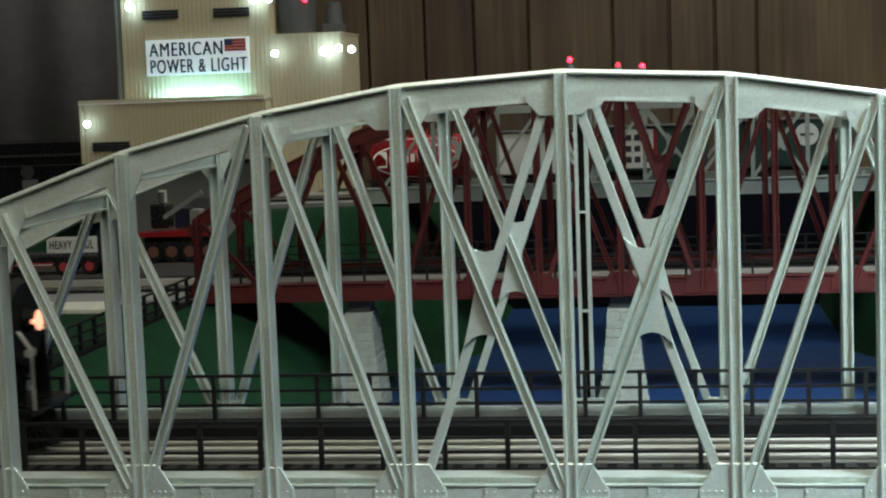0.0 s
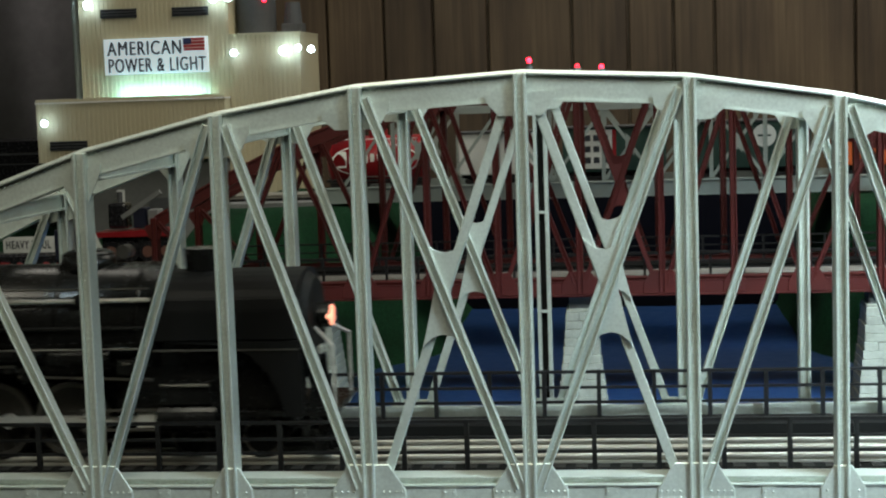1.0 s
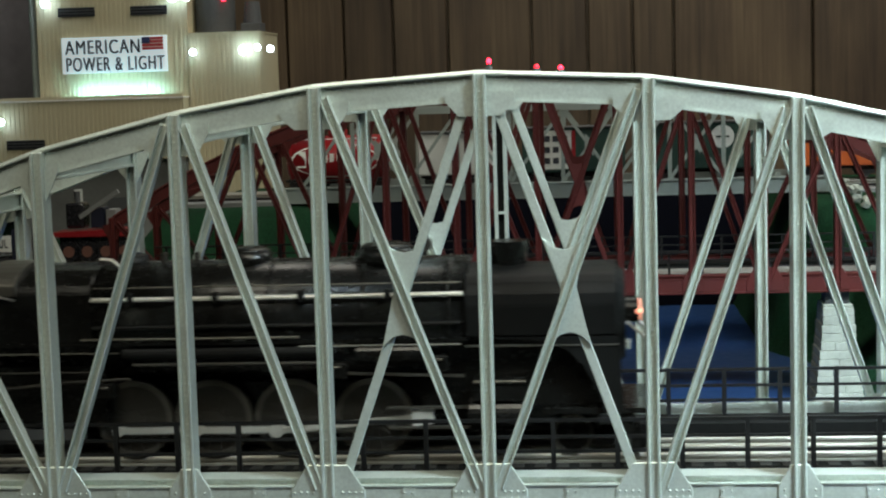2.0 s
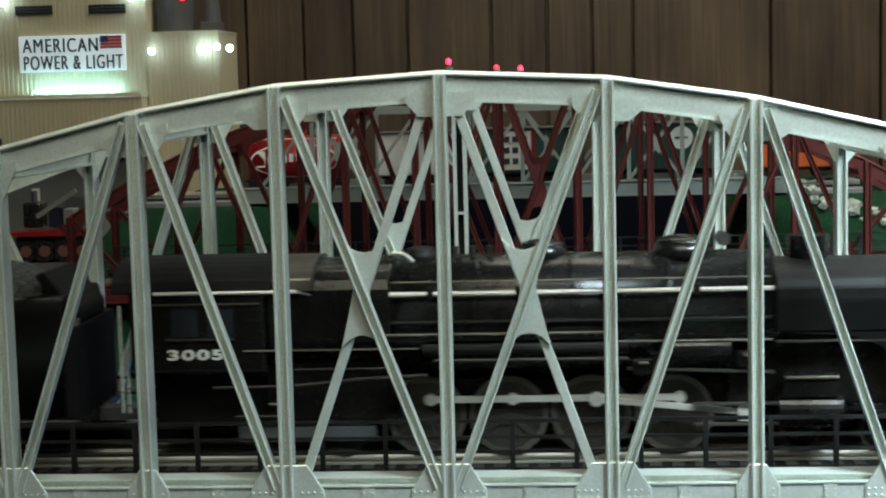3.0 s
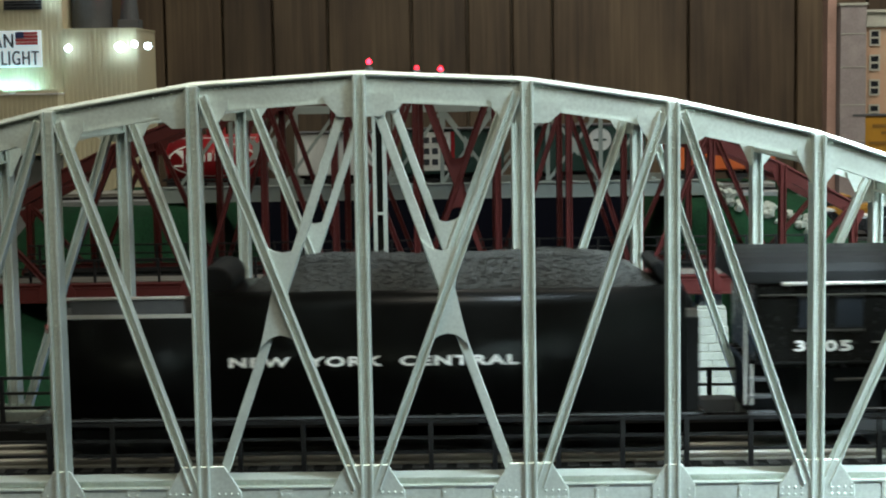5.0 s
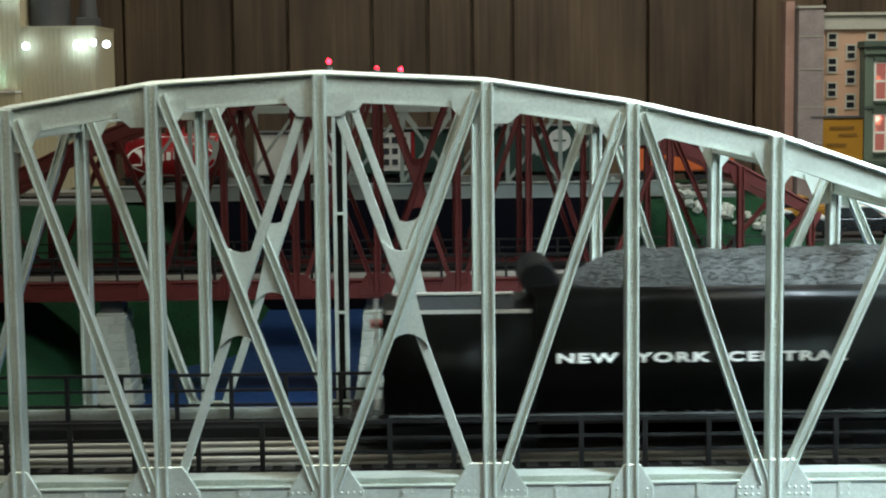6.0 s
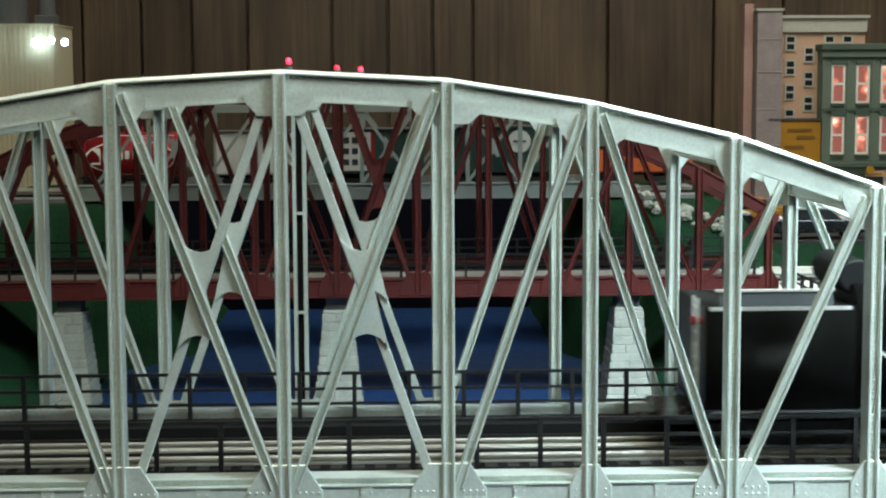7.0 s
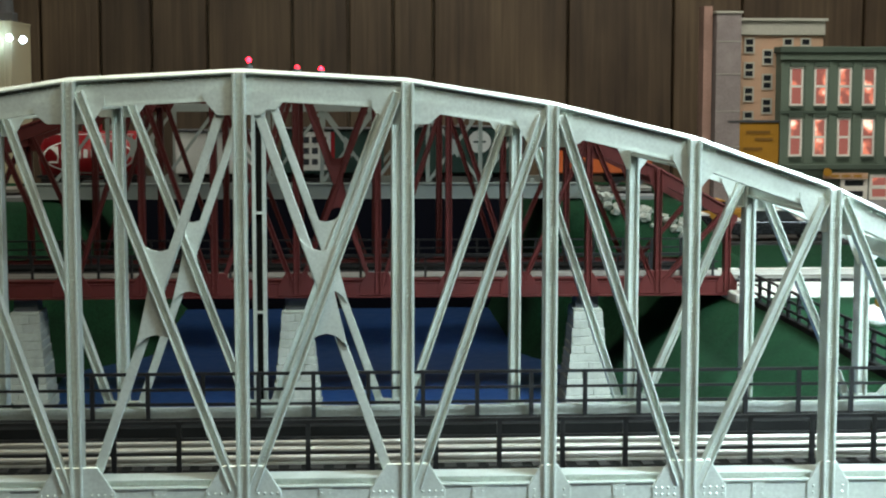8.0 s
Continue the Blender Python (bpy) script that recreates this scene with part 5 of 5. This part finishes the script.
for lx, ly, lz, lr in ((-0.3926, 1.338, 0.2253, 0.0052), (-0.3738, 1.338, 0.2284, 0.0034), (-0.3600, 1.352, 0.2263, 0.0040), (-0.4588, 1.338, 0.2246, 0.0038), (-0.7066, 1.306, 0.1418, 0.0038), (-0.6518, 1.340, 0.2932, 0.0048), (-0.4840, 1.340, 0.2950, 0.0045), (-0.4640, 1.340, 0.2945, 0.0035)):
    wall_lamp(lx, ly, lz, lr)


# ---- dark corner beside the power station ----
def dark_corner():
    bm = bmesh.new()
    n = 160
    lo, hi = [], []
    for k in range(n + 1):
        x = -2.1 + 1.42 * k / n
        y = 2.12 + 0.003 * math.sin(k * 0.41) + 0.006 * math.sin(k * 0.13 + 1)
        lo.append(bm.verts.new((x, y, -0.014)))
        hi.append(bm.verts.new((x, y, 1.45)))
    for k in range(n):
        bm.faces.new((lo[k], lo[k + 1], hi[k + 1], hi[k])).smooth = True
    ob = part("curtain", bm, BLACK_CLOTH)
    ob.modifiers.new("thickness", "SOLIDIFY").thickness = 0.004
    tagged(ob, "dark grey hanging curtain with soft folds", "curtain")
    c = thing("black_cabinet", "low black cabinet with grey edge lines", "cabinet", (0, 0, -0.0145))
    part("body", rounded(boxes((-1.40, -0.80, 1.55, 1.75, 0.0, 0.128)), 0.002, 1), CAR_BLACK, c)
    part("edge", boxes((-1.40, -0.80, 1.547, 1.5495, 0.108, 0.111)), DARK_GREY, c)
    part("edge", boxes((-1.40, -0.80, 1.547, 1.5495, 0.094, 0.0955)), DARK_GREY, c)
    bm = bmesh.new()
    tube(bm, (-0.893, 1.545, 0.0855), (-0.893, 1.5485, 0.0855), 0.010, 20)
    part("dial", bm, DARK_GREY, c, "round dark dial")
    part("tag", boxes((-0.9019, -0.8782, 1.5455, 1.5490, 0.0612, 0.0743)), MID_GREY, c, "pale tag")


dark_corner()


# ---- town houses ----
def sash(owner, x, y, z, w, h, pane, frame_mat, lintel):
    """A sash window: frame, middle bar, pane behind, lintel and sill."""
    win = part("window", boxes((x - w / 2, x + w / 2, y - 0.0012, y - 0.0004, z - h / 2, z + h / 2)), pane, owner, "lit curtained pane" if pane is LIT_PANE else "")
    t = w * 0.22
    part("frame", boxes((x - w / 2 - t, x - w / 2, y - 0.0022, y, z - h / 2 - t, z + h / 2 + t), (x + w / 2, x + w / 2 + t, y - 0.0022, y, z - h / 2 - t, z + h / 2 + t), (x - w / 2, x + w / 2, y - 0.0022, y, z + h / 2, z + h / 2 + t), (x - w / 2, x + w / 2, y - 0.0022, y, z - h / 2 - t, z - h / 2)), frame_mat, win, "pale window frame")
    part("bar", boxes((x - w / 2, x + w / 2, y - 0.0018, y, z - t * 0.6, z + t * 0.6)), frame_mat, win)
    if lintel:
        part("lintel", boxes((x - w * 0.75, x + w * 0.75, y - 0.0045, y, z + h / 2 + 0.0035, z + h / 2 + 0.0095)), lintel, win)
        part("sill", boxes((x - w * 0.68, x + w * 0.68, y - 0.0040, y, z - h / 2 - 0.0065, z - h / 2 - 0.0035)), lintel, win)


def lit_pane():
    m, n, l, b = nodes_of("lit_curtain")
    tc, tex, ramp = n.new("ShaderNodeTexCoord"), n.new("ShaderNodeTexNoise"), n.new("ShaderNodeValToRGB")
    tex.inputs["Scale"].default_value, tex.inputs["Detail"].default_value = 26, 3
    l.new(tc.outputs["Object"], tex.inputs["Vector"])
    l.new(tex.outputs["Fac"], ramp.inputs["Fac"])
    e = ramp.color_ramp.elements
    e[0].position, e[0].color = 0.50, (0.12, 0.040, 0.034, 1)
    e[1].position, e[1].color = 0.66, (1.0, 0.80, 0.62, 1)
    mid = ramp.color_ramp.elements.new(0.57)
    mid.color = (0.50, 0.15, 0.09, 1)
    l.new(ramp.outputs["Color"], b.inputs["Emission Color"])
    b.inputs["Emission Strength"].default_value = 1.7
    b.inputs["Base Color"].default_value = (0.25, 0.08, 0.06, 1)
    b.inputs["Roughness"].default_value = 0.3
    return m


LIT_PANE = lit_pane()


def green_house():
    h = thing("town_house", "sage green shop house with lit sash windows", "house", (-0.005, 0, 0), "town houses")
    y = 1.75
    part("wall", boxes((0.7221, 1.02, y, 1.90, 0.030, 0.2200)), SAGE, h)
    part("shop_wall", boxes((0.7240, 1.018, y + 0.003, 1.90, -0.012, 0.0298)), SAGE_DARK, h)
    part("cornice", rounded(boxes((0.7180, 1.024, y - 0.009, 1.90, 0.2202, 0.2300)), 0.0012, 1), SAGE_DARK, h, "dark green roof cornice")
    part("cornice", boxes((0.7200, 1.022, y - 0.005, y, 0.2100, 0.2198)), SAGE, h)
    part("band", boxes((0.7210, 1.021, y - 0.003, y, 0.1270, 0.1310)), SAGE_DARK, h)
    part("band", rounded(boxes((0.7180, 1.024, y - 0.007, y, 0.0400, 0.0480)), 0.001, 1), SAGE_DARK, h)
    for k in range(8):
        part("pilaster", boxes((0.7221 + k * 0.0382, 0.7265 + k * 0.0382, y - 0.0018, y, 0.050, 0.208)), SAGE, h)
        if k < 7:
            for z in (0.1688, 0.0902):
                sash(h, 0.7462 + k * 0.0382, y, z, 0.0145, 0.0535, LIT_PANE, TRIM_WHITE, SAGE_DARK)
    part("shop_sign", boxes((0.792, 0.862, y - 0.0055, y, 0.0255, 0.0345)), TAN_BRICK, h, "tan shop sign")
    for k in range(3):
        part("sign_bar", boxes((0.803 + k * 0.018, 0.816 + k * 0.018, y - 0.0062, y - 0.0056, 0.0280, 0.0318)), YELLOW, h, "faded bar on the sign")
    bm = bmesh.new()
    tube(bm, (0.796, y - 0.012, 0.036), (0.796, y - 0.0085, 0.036), 0.0065, 22)
    part("round_sign", bm, YELLOW, h, "round gold shop emblem")
    sash(h, 0.882, y + 0.002, 0.012, 0.022, 0.030, LIT_PANE, TRIM_WHITE, None)
    sash(h, 0.842, y + 0.002, 0.010, 0.030, 0.026, GLASS_DARK, TRIM_WHITE, None)


def tan_house():
    h = thing("town_house", "tan brick apartment block with a pale stone cornice", "house", (-0.005, 0, 0), "town houses")
    y = 1.78
    part("wall", boxes((0.661, 0.796, y, 1.93, -0.012, 0.2478)), TAN_BRICK, h)
    part("cornice", rounded(boxes((0.659, 0.798, y - 0.005, 1.93, 0.2480, 0.2700)), 0.001, 1), STONE_TRIM, h, "pale stone cornice")
    part("cornice_cap", boxes((0.656, 0.801, y - 0.009, 1.935, 0.2702, 0.2745)), STONE_TRIM, h)
    part("quoin", boxes((0.6595, 0.6650, y - 0.0015, y, -0.012, 0.2478)), STONE_TRIM, h)
    for z in (0.232, 0.194, 0.156, 0.118):
        sash(h, 0.6790, y, z, 0.0115, 0.0195, GLASS_DARK, STONE_TRIM, None)
    for z in (0.214, 0.176, 0.138, 0.100):
        sash(h, 0.7080, y, z, 0.0115, 0.0195, GLASS_DARK, STONE_TRIM, None)
    for x in (0.7400, 0.7680):
        sash(h, x, y, 0.232, 0.0115, 0.0195, GLASS_DARK, STONE_TRIM, None)


def grey_tower():
    h = thing("chimney_tower", "grey rough brick tower with a pink brick side stack", "tower", (-0.005, 0, 0), "town houses")
    part("shaft", boxes((0.619, 0.6575, 1.745, 1.80, -0.012, 0.2800)), GREY_BRICK, h)
    for z in (0.075, 0.130, 0.187, 0.237):
        part("course", boxes((0.6186, 0.6579, 1.7442, 1.7449, z, z + 0.0012)), STONE_TRIM, h)
    part("cap", boxes((0.617, 0.6595, 1.743, 1.802, 0.2802, 0.2840)), STONE_TRIM, h)
    part("side_chimney", boxes((0.6035, 0.6170, 1.765, 1.80, -0.012, 0.2920)), PINK_BRICK, h, "pink brick side stack")


def yellow_hoarding():
    h = thing("yellow_boxcar", "yellow boxcar with faded dark lettering bars", "wagon", (-0.005, 0, 0))
    part("body", rounded(boxes((0.640, 0.7205, 1.746, 1.776, 0.020, 0.1130)), 0.002, 1), YELLOW, h)
    part("roof", boxes((0.6385, 0.7212, 1.744, 1.777, 0.1132, 0.1160)), DARK_GREY, h)
    for k, (a, b, z) in enumerate(((0.668, 0.706, 0.096), (0.682, 0.710, 0.085), (0.664, 0.694, 0.070))):
        part("lettering_bar", boxes((a, b, 1.7446, 1.7456, z, z + 0.0045)), FADED_INK, h, "faded bar of lettering")
    part("underframe", boxes((0.643, 0.719, 1.750, 1.772, -0.0085, 0.0198)), CAR_BLACK, h)


green_house()
tan_house()
grey_tower()
yellow_hoarding()


def motions():
    times = [k / 15 for k in range(121)]
    crank, start = 0.0088, 2 * math.pi * 0.72
    walk(ENGINE, [(t, pose(x, TC, 0)) for t, x in TIMES])
    walk(TENDER, [(t, pose(x - 0.2616, TC, 0)) for t, x in TIMES])
    for w in DRIVERS:
        x, y, z = w.location
        walk(w, [(t, pose(x, y, z, 0, math.degrees((run_x(t) - run_x(0)) / 0.0188 - start), 0)) for t in times])
    for w in SMALL:
        x, y, z = w.location
        walk(w, [(t, pose(x, y, z, 0, math.degrees((run_x(t) - run_x(0)) / 0.0095), 0)) for t in [k / 30 for k in range(241)]])
    for rod, s in RODS + MAINS:
        rows = []
        for t in times:
            a = (run_x(t) - run_x(0)) / 0.0188 - start
            # the pin goes round with the wheel
            px, pz = -crank * math.sin(a), -crank * math.cos(a)
            if rod.name.startswith("side"):
                rows.append((t, pose(px, 0, 0.0148 + pz)))
            else:
                rows.append((t, pose(0.198 + px, 0, 0.0148 + pz, 0, -math.degrees(math.atan2(0.0163 - 0.0148 - pz, 0.070)), 0)))
        walk(rod, rows)


motions()
